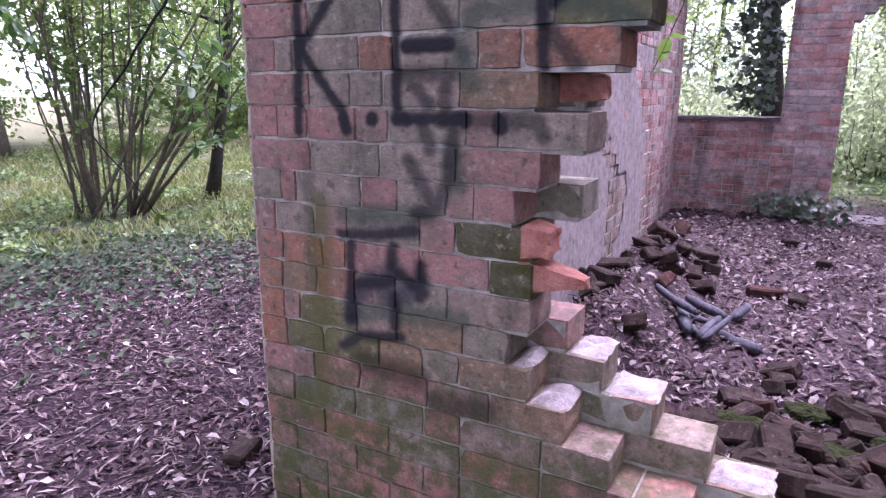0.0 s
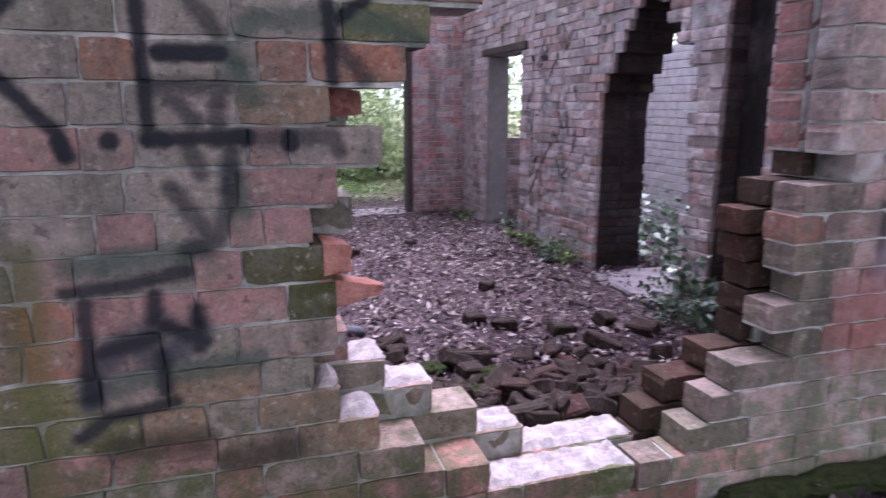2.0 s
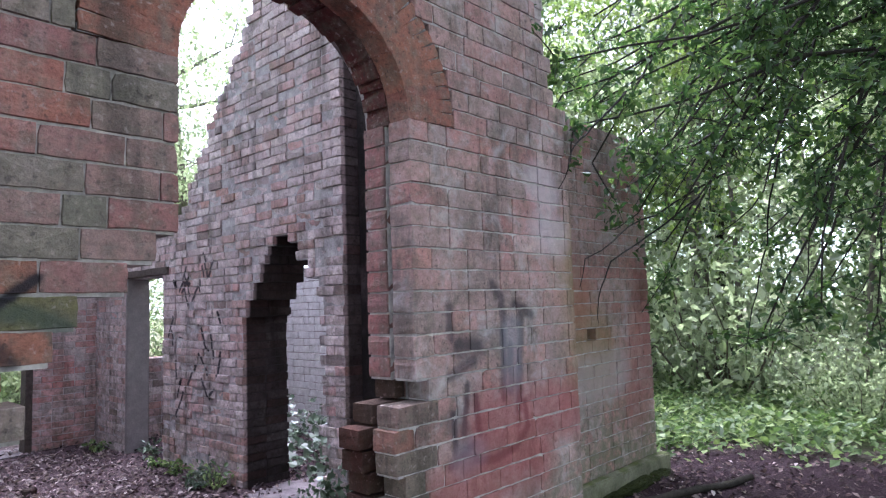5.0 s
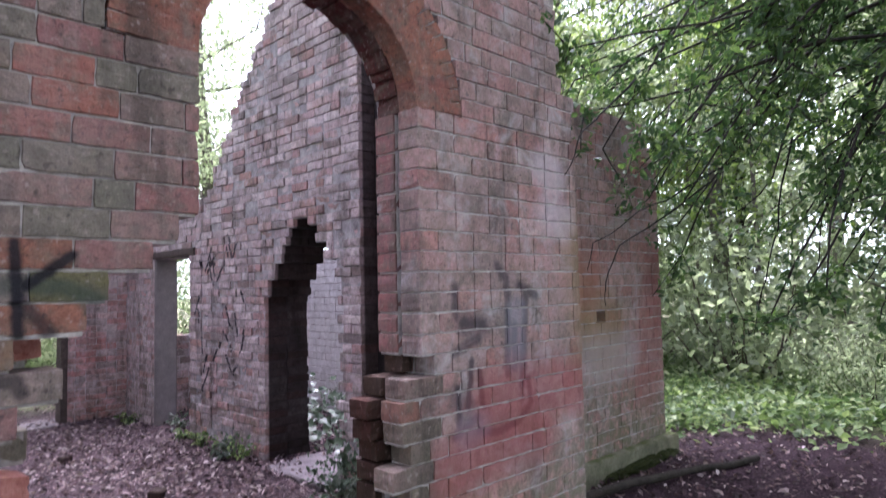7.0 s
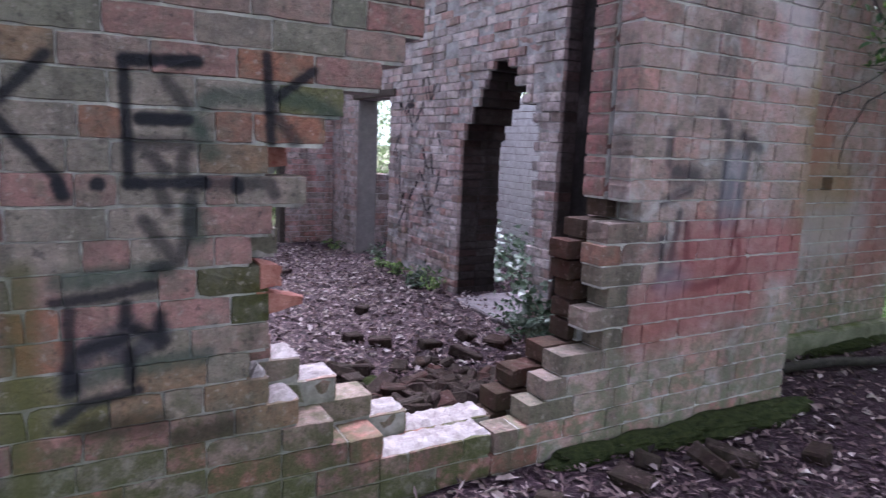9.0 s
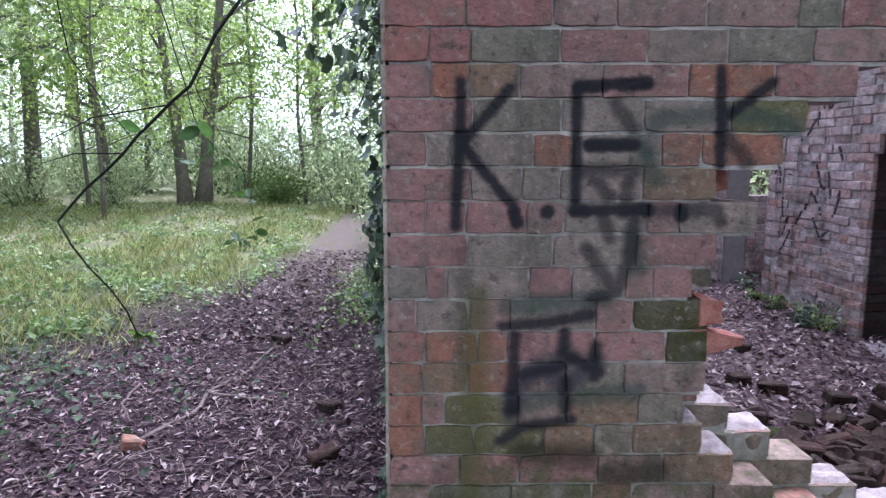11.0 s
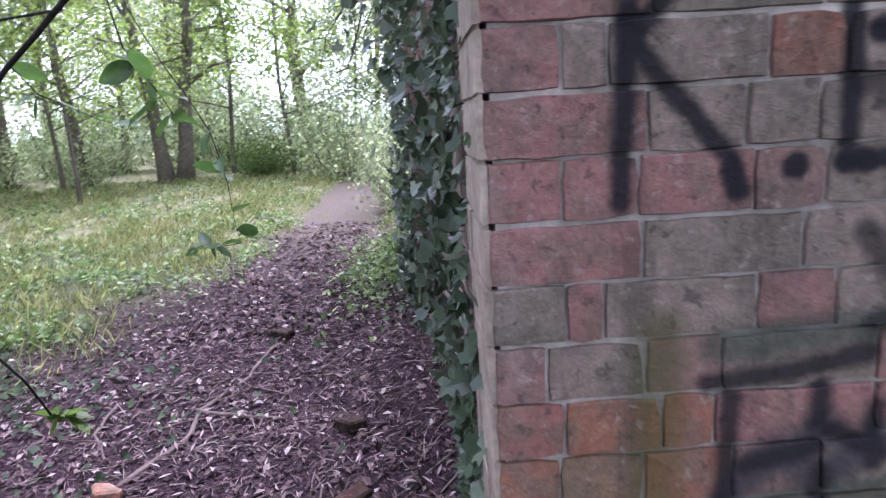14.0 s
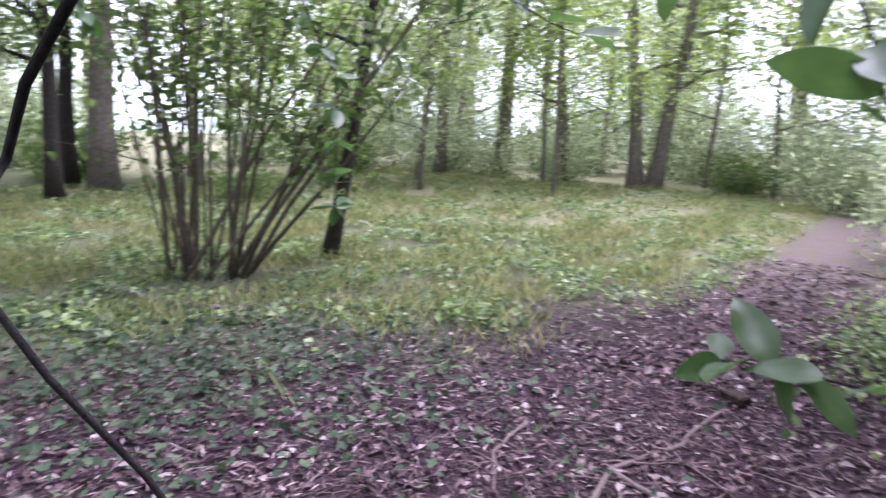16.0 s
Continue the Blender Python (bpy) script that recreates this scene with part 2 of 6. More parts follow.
def brick_material(name, stops, single, paint=(), moss=0.0, lime=0.0, near_black=False, deep_black=False, moss_tone=((0.036, 0.04, 0.016), (0.12, 0.118, 0.052)), darken=None):
    m, nt, bsdf, geo = blank(name)
    pos = geo.outputs["Position"]
    if single:
        info = nt.nodes.new("ShaderNodeObjectInfo")
        rnd = info.outputs["Random"]
    else:
        rnd = geo.outputs["Random Per Island"]
    col = ramp(nt, rnd, stops)
    blot = noise_tex(nt, pos, 16, 5, 0.65)
    col = mixed(nt, calc(nt, "MULTIPLY", step(nt, blot, 0.40, 0.68), 0.6), col, (0.135, 0.13, 0.105))
    patch = noise_tex(nt, pos, 3.1, 5, 0.65)
    col = mixed(nt, calc(nt, "MULTIPLY", step(nt, patch, 0.45, 0.7), 0.5), col, (0.105, 0.10, 0.088))
    run = noise_tex(nt, vec(nt, "MULTIPLY", pos, (5, 5, 0.7)), 1.0, 5, 0.65)
    col = mixed(nt, calc(nt, "MULTIPLY", step(nt, run, 0.5, 0.66), 0.62), col, (0.055, 0.053, 0.046))
    col = mixed(nt, calc(nt, "MULTIPLY", step(nt, calc(nt, "SUBTRACT", 1.0, run), 0.55, 0.72), 0.35), col, (0.33, 0.29, 0.28))
    flake = noise_tex(nt, pos, 38, 3, 0.6)
    streak = noise_tex(nt, vec(nt, "MULTIPLY", pos, (1, 1, 1.25)), 42.0, 5, 0.7, 0.0)
    col = mixed(nt, 0.7, col, ramp(nt, streak, [(0.3, (0.68, 0.66, 0.66)), (0.5, (0.97, 0.97, 0.97)), (0.72, (1.3, 1.27, 1.25))]), "MULTIPLY")
    col = mixed(nt, calc(nt, "MULTIPLY", step(nt, flake, 0.58, 0.70), 0.45), col, (0.36, 0.315, 0.30))
    col = mixed(nt, calc(nt, "MULTIPLY", calc(nt, "SUBTRACT", 1.0, step(nt, flake, 0.30, 0.42)), 0.6), col, (0.045, 0.042, 0.04))
    grain = noise_tex(nt, pos, 130, 4, 0.7)
    col = mixed(nt, 0.55, col, ramp(nt, grain, [(0.25, (0.35, 0.33, 0.33)), (0.72, (0.95, 0.92, 0.92))]), "MULTIPLY")
    col = mixed(nt, 0.6, col, (1.62, 1.56, 1.53), "MULTIPLY")
    sep = nt.nodes.new("ShaderNodeSeparateXYZ")
    nt.links.new(pos, sep.inputs[0])
    big = noise_tex(nt, pos, 2.2, 4, 0.6)
    if lime:
        wash = step(nt, noise_tex(nt, pos, 5, 6, 0.7, 0.4), 0.62 - lime * 0.2, 0.75)
        col = mixed(nt, calc(nt, "MULTIPLY", wash, 0.75), col, (0.52, 0.49, 0.49))
    if moss:
        low = calc(nt, "SUBTRACT", 1.0, step(nt, calc(nt, "MULTIPLY_ADD", big, 0.9, sep.outputs[2]), 0.8, 1.85))
        green = calc(nt, "MULTIPLY", low, calc(nt, "MULTIPLY", step(nt, blot, 0.3, 0.62), moss))
        col = mixed(nt, green, col, ramp(nt, grain, [(0.2, moss_tone[0]), (0.8, moss_tone[1])]))
    if deep_black:
        col = mixed(nt, doorway_black(nt, sep, big), col, (0.008, 0.007, 0.007))
    if near_black:
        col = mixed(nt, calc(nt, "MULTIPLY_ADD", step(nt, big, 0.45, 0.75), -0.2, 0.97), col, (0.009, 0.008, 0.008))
    if darken:
        col = mixed(nt, 1.0, col, darken, "MULTIPLY")
    col = sprayed(nt, pos, col, paint, grain)
    nt.links.new(col, bsdf.inputs["Base Color"])
    bsdf.inputs["Roughness"].default_value = 0.9
    bsdf.inputs["Specular IOR Level"].default_value = 0.12
    bump(nt, bsdf, calc(nt, "ADD", calc(nt, "MULTIPLY_ADD", grain, 0.5, blot), streak), 0.8, 0.006)
    return m


def plain_material(name, dark, light, scale=20.0, rough=0.9, relief=0.004, moss=None, paint=(), deep_black=False, low=0.0):
    m, nt, bsdf, geo = blank(name)
    pos = geo.outputs["Position"]
    n = noise_tex(nt, pos, scale, 6, 0.7)
    col = ramp(nt, n, [(0.3, dark), (0.7, light)])
    if moss:
        sep = nt.nodes.new("ShaderNodeSeparateXYZ")
        nt.links.new(geo.outputs["Normal"], sep.inputs[0])
        f = calc(nt, "MULTIPLY", step(nt, noise_tex(nt, pos, 6, 5), 0.42, 0.62), step(nt, sep.outputs[2], -0.3, 0.6))
        col = mixed(nt, f, col, moss)
    fine = noise_tex(nt, pos, scale * 8, 3, 0.6)
    col = mixed(nt, 0.35, col, ramp(nt, fine, [(0.3, (0.5, 0.5, 0.5)), (0.7, (1, 1, 1))]), "MULTIPLY")
    if deep_black or low:
        place = nt.nodes.new("ShaderNodeSeparateXYZ")
        nt.links.new(pos, place.inputs[0])
    if deep_black:
        col = mixed(nt, doorway_black(nt, place, n), col, (0.008, 0.007, 0.007))
    if low:
        wet = calc(nt, "SUBTRACT", 1.0, step(nt, calc(nt, "MULTIPLY_ADD", noise_tex(nt, pos, 2.2, 4, 0.6), 0.9, place.outputs[2]), 0.75, 1.75))
        col = mixed(nt, calc(nt, "MULTIPLY", wet, low), col, (0.085, 0.09, 0.04))
    col = sprayed(nt, pos, col, paint, fine)
    nt.links.new(col, bsdf.inputs["Base Color"])
    bsdf.inputs["Roughness"].default_value = rough
    bsdf.inputs["Specular IOR Level"].default_value = 0.12 if rough > 0.75 else 0.35
    bump(nt, bsdf, fine, 0.7, relief)
    return m


def island_material(name, stops, rough=0.7, through_light=0.0, scale=60.0):
    """Leaves, litter and twigs: a colour per piece."""
    m, nt, bsdf, geo = blank(name)
    col = ramp(nt, geo.outputs["Random Per Island"], stops)
    n = noise_tex(nt, geo.outputs["Position"], scale, 3)
    col = mixed(nt, 0.5, col, ramp(nt, n, [(0.3, (0.6, 0.6, 0.6)), (0.7, (1.1, 1.1, 1.1))]), "MULTIPLY")
    nt.links.new(col, bsdf.inputs["Base Color"])
    bsdf.inputs["Roughness"].default_value = rough
    bsdf.inputs["Specular IOR Level"].default_value = 0.5 if rough < 0.55 else 0.2
    if through_light:
        tr = nt.nodes.new("ShaderNodeBsdfTranslucent")
        nt.links.new(mixed(nt, 1.0, col, (1.6, 1.65, 1.15), "MULTIPLY"), tr.inputs[0])
        mx = nt.nodes.new("ShaderNodeMixShader")
        mx.inputs[0].default_value = through_light
        nt.links.new(bsdf.outputs[0], mx.inputs[1])
        nt.links.new(tr.outputs[0], mx.inputs[2])
        nt.links.new(mx.outputs[0], nt.nodes["Material Output"].inputs[0])
    return m


MAT = {}
GREY_STOPS = [(0, (0.225, 0.19, 0.165)), (0.5, (0.25, 0.20, 0.178)), (1, (0.20, 0.18, 0.15))]
MAT["front_brick"] = brick_material("painted_weathered_brick", BRICK_STOPS["front"], True, PAINT_LEFT, moss=1.0)
MAT["front_rest"] = brick_material("weathered_brick", BRICK_STOPS["front"], False, PAINT_LEFT, moss=1.0)
MAT["pier_brick"] = brick_material("pier_brick", BRICK_STOPS["red"], True, PAINT_RIGHT, moss=0.85, lime=0.75, moss_tone=((0.07, 0.078, 0.045), (0.23, 0.235, 0.15)))
MAT["pier_rest"] = brick_material("pier_brick_rest", BRICK_STOPS["red"], False, PAINT_RIGHT, moss=0.85, lime=0.75, moss_tone=((0.07, 0.078, 0.045), (0.23, 0.235, 0.15)))
MAT["inner"] = brick_material("limewashed_inner_brick", BRICK_STOPS["inner"], False, PAINT_EAST, moss=0.25, lime=0.65, deep_black=True)
MAT["inner_one"] = brick_material("limewashed_inner_brick_single", BRICK_STOPS["inner"], True, PAINT_EAST, moss=0.25, lime=0.65, deep_black=True)
MAT["back"] = brick_material("back_wall_brick", [(0, (0.42, 0.19, 0.175)), (0.4, (0.55, 0.36, 0.345)), (0.65, (0.40, 0.36, 0.35)), (0.85, (0.62, 0.52, 0.51)), (1, (0.52, 0.33, 0.32))], False, (), moss=0.3, lime=0.6)
# whitewash raised in tone so the wall carries its daylight in the colour
MAT["white"] = plain_material("daylit_whitewash_brick", (0.55, 0.53, 0.53), (0.86, 0.85, 0.85), 13)
MAT["mossy_one"] = brick_material("moss_dark_brick", [(0, (0.045, 0.05, 0.016)), (1, (0.06, 0.055, 0.02))], True, (), moss=0.5)
MAT["orange_one"] = brick_material("orange_brick", [(0, (0.27, 0.125, 0.085)), (1, (0.24, 0.12, 0.09))], True, PAINT_LEFT, moss=0.2)
MAT["pink_one"] = brick_material("pink_brick", [(0, (0.30, 0.165, 0.155)), (1, (0.27, 0.15, 0.142))], True, PAINT_LEFT, moss=0.2)
MAT["grey_one"] = brick_material("grey_tan_brick", GREY_STOPS, True, PAINT_LEFT, moss=0.6)
MAT["tan_one"] = brick_material("brown_tan_brick", [(0, (0.22, 0.145, 0.10)), (1, (0.19, 0.13, 0.09))], True, PAINT_LEFT, moss=0.4)
MAT["olive_one"] = brick_material("algae_green_brick", [(0, (0.15, 0.13, 0.065)), (1, (0.13, 0.125, 0.06))], True, PAINT_LEFT, moss=0.8)
MAT["west_brick"] = brick_material("faded_beige_brick", [(0, (0.36, 0.27, 0.24)), (0.5, (0.32, 0.28, 0.25)), (1, (0.40, 0.26, 0.23))], False, (), moss=0.3, lime=0.8)
MAT["plinth"] = plain_material("mossy_render", (0.10, 0.10, 0.065), (0.27, 0.265, 0.19), 7, moss=(0.10, 0.12, 0.045))
MAT["coat"] = plain_material("pale_lime_render", (0.24, 0.19, 0.155), (0.52, 0.44, 0.375), 7, relief=0.006)
# back ring red, darkened by soot and by underside shade put into the colour
MAT["dark_arch"] = brick_material("shaded_sooted_arch_brick", [(0, (0.10, 0.03, 0.028)), (1, (0.075, 0.026, 0.028))], True, ())
# deep shade at the broken foot is put into these bricks' colour
MAT["foot_one"] = brick_material("shade_dark_broken_brick", [(0, (0.16, 0.10, 0.09)), (0.4, (0.19, 0.145, 0.13)), (0.8, (0.14, 0.125, 0.095)), (1, (0.24, 0.11, 0.09))], True, (), moss=0.35)
MAT["reveal"] = brick_material("red_reveal_brick", [(0, (0.26, 0.115, 0.11)), (0.5, (0.22, 0.13, 0.13)), (1, (0.28, 0.13, 0.12))], True, (), lime=0.2)
MAT["grass_blade"] = island_material("grass_blade", [(0, (0.10, 0.12, 0.045)), (0.5, (0.20, 0.22, 0.09)), (1, (0.38, 0.37, 0.21))], 0.6, 0.4)
MAT["chip"] = island_material("wood_chip", [(0, (0.03, 0.018, 0.02)), (0.45, (0.085, 0.052, 0.055)), (0.8, (0.17, 0.115, 0.115)), (1, (0.36, 0.29, 0.28))], 0.75)
MAT["fresh"] = plain_material("fresh_red_fracture", (0.30, 0.10, 0.075), (0.52, 0.26, 0.215), 26)
MAT["arch"] = brick_material("red_arch_brick", BRICK_STOPS["arch"], True, ())
MAT["near_black"] = brick_material("near_black_brick", BRICK_STOPS["inner"], False, (), near_black=True)
MAT["mortar"] = plain_material("lime_mortar", (0.27, 0.25, 0.24), (0.70, 0.66, 0.645), 9)
MAT["mortar_painted"] = plain_material("sprayed_lime_mortar", (0.19, 0.172, 0.158), (0.62, 0.575, 0.55), 6, paint=PAINT_LEFT, low=0.7)
MAT["mortar_inner"] = plain_material("pale_inner_mortar", (0.15, 0.14, 0.14), (0.52, 0.50, 0.49), 9, deep_black=True)
MAT["pale_mortar"] = plain_material("broken_pale_mortar", (0.20, 0.165, 0.16), (0.45, 0.395, 0.39), 17)
MAT["plaster"] = plain_material("grey_cement_render", (0.19, 0.175, 0.17), (0.28, 0.26, 0.25), 9)
MAT["rubble"] = brick_material("fallen_brick", [(0, (0.045, 0.031, 0.03)), (0.5, (0.065, 0.047, 0.045)), (0.85, (0.05, 0.044, 0.038)), (1, (0.17, 0.08, 0.07))], True, (), moss=0.2, darken=(0.36, 0.30, 0.30))
MAT["core"] = brick_material("shaded_unpointed_core_brick", [(0, (0.075, 0.045, 0.04)), (0.5, (0.12, 0.06, 0.05)), (0.8, (0.09, 0.08, 0.06)), (1, (0.20, 0.10, 0.085))], True, (), moss=0.5, darken=(0.46, 0.36, 0.35))
MAT["slab"] = plain_material("concrete_slab", (0.10, 0.088, 0.09), (0.24, 0.21, 0.215), 9)
MAT["char"] = plain_material("charred_wood", (0.015, 0.014, 0.018), (0.09, 0.085, 0.11), 40, 0.6)
MAT["timber"] = plain_material("old_timber", (0.05, 0.04, 0.035), (0.12, 0.10, 0.085), 25)
# bark greyed and lightened as haze on the far trunks
MAT["bark"] = plain_material("bark", (0.10, 0.088, 0.075), (0.25, 0.22, 0.185), 14, 0.95, 0.015, moss=(0.085, 0.10, 0.045))
MAT["dark_bark"] = plain_material("dark_wet_bark", (0.02, 0.018, 0.016), (0.055, 0.048, 0.04), 18, 0.8, 0.01)
MAT["twig_bark"] = plain_material("dark_twig_bark", (0.012, 0.011, 0.010), (0.03, 0.027, 0.024), 60, 0.8, 0.002)
MAT["stem"] = plain_material("hazel_stem", (0.06, 0.05, 0.036), (0.145, 0.12, 0.088), 20, 0.8, 0.006, moss=(0.10, 0.12, 0.05))
MAT["leaf"] = island_material("broad_leaf", [(0, (0.05, 0.095, 0.025)), (0.5, (0.085, 0.14, 0.035)), (0.85, (0.12, 0.175, 0.05)), (1, (0.16, 0.2, 0.07))], 0.5, 0.5)
# distant foliage paled so that haze sits in the leaf colour
MAT["hazed_leaf"] = island_material("hazed_leaf", [(0, (0.15, 0.185, 0.12)), (0.5, (0.27, 0.315, 0.225)), (1, (0.44, 0.49, 0.40))], 0.5, 0.7)
# brighter leaf copy, with light through the crowns put into its colour
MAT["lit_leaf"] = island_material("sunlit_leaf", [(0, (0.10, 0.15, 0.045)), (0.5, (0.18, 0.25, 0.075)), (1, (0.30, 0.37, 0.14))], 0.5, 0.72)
MAT["holly"] = island_material("dark_glossy_leaf", [(0, (0.025, 0.06, 0.02)), (0.6, (0.055, 0.11, 0.032)), (1, (0.12, 0.19, 0.055))], 0.42, 0.42)
MAT["ivy"] = island_material("ivy_leaf", [(0, (0.025, 0.05, 0.024)), (0.6, (0.06, 0.095, 0.055)), (0.9, (0.11, 0.15, 0.10)), (1, (0.23, 0.26, 0.235))], 0.34, 0.15)
MAT["low_ivy"] = island_material("ground_ivy_leaf", [(0, (0.018, 0.035, 0.016)), (0.6, (0.04, 0.066, 0.032)), (1, (0.085, 0.115, 0.06))], 0.6, 0.15)
MAT["herb"] = island_material("ground_plant", [(0, (0.045, 0.08, 0.03)), (0.4, (0.10, 0.165, 0.055)), (0.8, (0.19, 0.265, 0.10)), (1, (0.33, 0.40, 0.21))], 0.5, 0.4)
MAT["litter"] = island_material("fallen_leaf", [(0, (0.022, 0.015, 0.016)), (0.4, (0.05, 0.031, 0.034)), (0.72, (0.10, 0.062, 0.064)), (0.9, (0.19, 0.135, 0.13)), (0.97, (0.31, 0.25, 0.24)), (1, (0.48, 0.42, 0.41))], 0.6, 0.1)
MAT["pale_leaf"] = island_material("dry_pale_leaf", [(0, (0.16, 0.12, 0.115)), (0.6, (0.25, 0.20, 0.195)), (1, (0.42, 0.37, 0.365))], 0.6, 0.15)
MAT["twig"] = island_material("fallen_twig", [(0, (0.06, 0.045, 0.04)), (0.6, (0.13, 0.10, 0.09)), (1, (0.25, 0.21, 0.19))], 0.8)


def ground_material():
    m, nt, bsdf, geo = blank("leaf_litter_soil")
    pos = geo.outputs["Position"]
    n1 = noise_tex(nt, pos, 55, 5, 0.75)
    n2 = noise_tex(nt, pos, 1.3, 4, 0.6)
    soil = ramp(nt, n1, [(0.3, (0.011, 0.006, 0.009)), (0.52, (0.034, 0.020, 0.026)), (0.75, (0.13, 0.092, 0.098))])
    grass = ramp(nt, n1, [(0.3, (0.028, 0.03, 0.016)), (0.5, (0.08, 0.092, 0.045)), (0.75, (0.24, 0.27, 0.14))])
    sep = nt.nodes.new("ShaderNodeSeparateXYZ")
    nt.links.new(pos, sep.inputs[0])
    straw = ramp(nt, n1, [(0.3, (0.08, 0.08, 0.045)), (0.5, (0.19, 0.19, 0.105)), (0.75, (0.36, 0.36, 0.24))])
    grass = mixed(nt, step(nt, calc(nt, "MULTIPLY_ADD", n2, 5.0, sep.outputs[1]), 11.0, 15.0), grass, straw)
    # room soil made paler, with the open sky's brightness put into its colour
    lit_floor = ramp(nt, n1, [(0.3, (0.025, 0.015, 0.018)), (0.5, (0.075, 0.052, 0.057)), (0.75, (0.21, 0.16, 0.165))])
    room = calc(nt, "MULTIPLY", calc(nt, "MULTIPLY", step(nt, sep.outputs[1], 2.7, 3.9), step(nt, sep.outputs[0], -1.0, -0.5)), calc(nt, "SUBTRACT", 1.0, step(nt, sep.outputs[0], 2.0, 2.6)))
    soil = mixed(nt, calc(nt, "MULTIPLY", room, calc(nt, "SUBTRACT", 1.0, step(nt, sep.outputs[1], 8.3, 9.2))), soil, lit_floor)
    away = calc(nt, "ADD", calc(nt, "MULTIPLY", sep.outputs[0], -0.9), calc(nt, "MULTIPLY", sep.outputs[1], 0.45))
    green = step(nt, calc(nt, "MULTIPLY_ADD", n2, 3.0, away), 7.0, 9.5)
    east = step(nt, calc(nt, "MULTIPLY_ADD", n2, 1.5, sep.outputs[0]), 6.0, 7.5)
    green = calc(nt, "MAXIMUM", green, east)
    green = calc(nt, "MAXIMUM", green, step(nt, calc(nt, "MULTIPLY_ADD", n2, 2.0, sep.outputs[1]), 9.6, 11.0))
    # the trodden path that leads away to the north
    line = calc(nt, "ABSOLUTE", calc(nt, "SUBTRACT", calc(nt, "MULTIPLY_ADD", sep.outputs[1], 0.02, sep.outputs[0]), -2.6))
    trod = calc(nt, "SUBTRACT", 1.0, step(nt, calc(nt, "MULTIPLY_ADD", n2, 0.6, line), 0.75, 1.5))
    soil = mixed(nt, calc(nt, "MULTIPLY", trod, calc(nt, "MULTIPLY", step(nt, sep.outputs[1], 5.5, 11.0), 0.8)), soil, mixed(nt, step(nt, noise_tex(nt, pos, 4.5, 6, 0.7), 0.42, 0.6), ramp(nt, n1, [(0.3, (0.05, 0.037, 0.036)), (0.55, (0.17, 0.137, 0.13)), (0.75, (0.36, 0.31, 0.29))]), ramp(nt, n1, [(0.35, (0.05, 0.05, 0.028)), (0.7, (0.24, 0.22, 0.14))])))
    col = mixed(nt, calc(nt, "MULTIPLY", green, calc(nt, "SUBTRACT", 1.0, trod)), soil, grass)
    nt.links.new(col, bsdf.inputs["Base Color"])
    bsdf.inputs["Roughness"].default_value = 0.95
    bsdf.inputs["Specular IOR Level"].default_value = 0.1
    bump(nt, bsdf, n1, 0.9, 0.02)
    return m


MAT["ground"] = ground_material()

# ---- helpers of this scene ----
rng = random.Random(7)


def mesh_of(name, verts, faces, mat, smooth=False):
    me = bpy.data.meshes.new(name)
    me.from_pydata(verts, [], faces)
    if smooth:
        me.polygons.foreach_set("use_smooth", [True] * len(me.polygons))
    me.materials.append(mat)
    me.update()
    return me


def child(ob, parent):
    ob.parent = parent
    return ob


def part(name, bm, material, parent, label=""):
    me = bpy.data.meshes.new(name)
    bm.to_mesh(me)
    bm.free()
    me.materials.append(material)
    ob = new(name, me)
    ob.parent = parent
    if label:
        ob["label"] = label
    return ob


def smooth01(a, b, x):
    t = min(1.0, max(0.0, (x - a) / (b - a)))
    return t * t * (3 - 2 * t)


def ground_z(x, y):
    front = 0.04 + 0.35 * smooth01(-2.8, 0.5, x)
    inside = 0.04 + 0.22 * smooth01(-2.2, -1.0, x)
    z = front + (inside - front) * smooth01(1.45, 2.6, y)
    z += 0.30 * math.exp(-((x + 0.75) / 0.28) ** 2) * smooth01(2.2, 3.2, y) * (1 - smooth01(5.6, 6.6, y))
    far = math.hypot(x + 2, y - 2)
    z += 0.018 * noise.noise(Vector((x * 3, y * 3, 0))) + 0.05 * noise.noise(Vector((x * 0.5, y * 0.5, 3)))
    return z + 1.2 * smooth01(25, 160, far) + 0.3 * smooth01(8, 20, y) * smooth01(-1, -8, -abs(x))


GAUGE = 0.0918


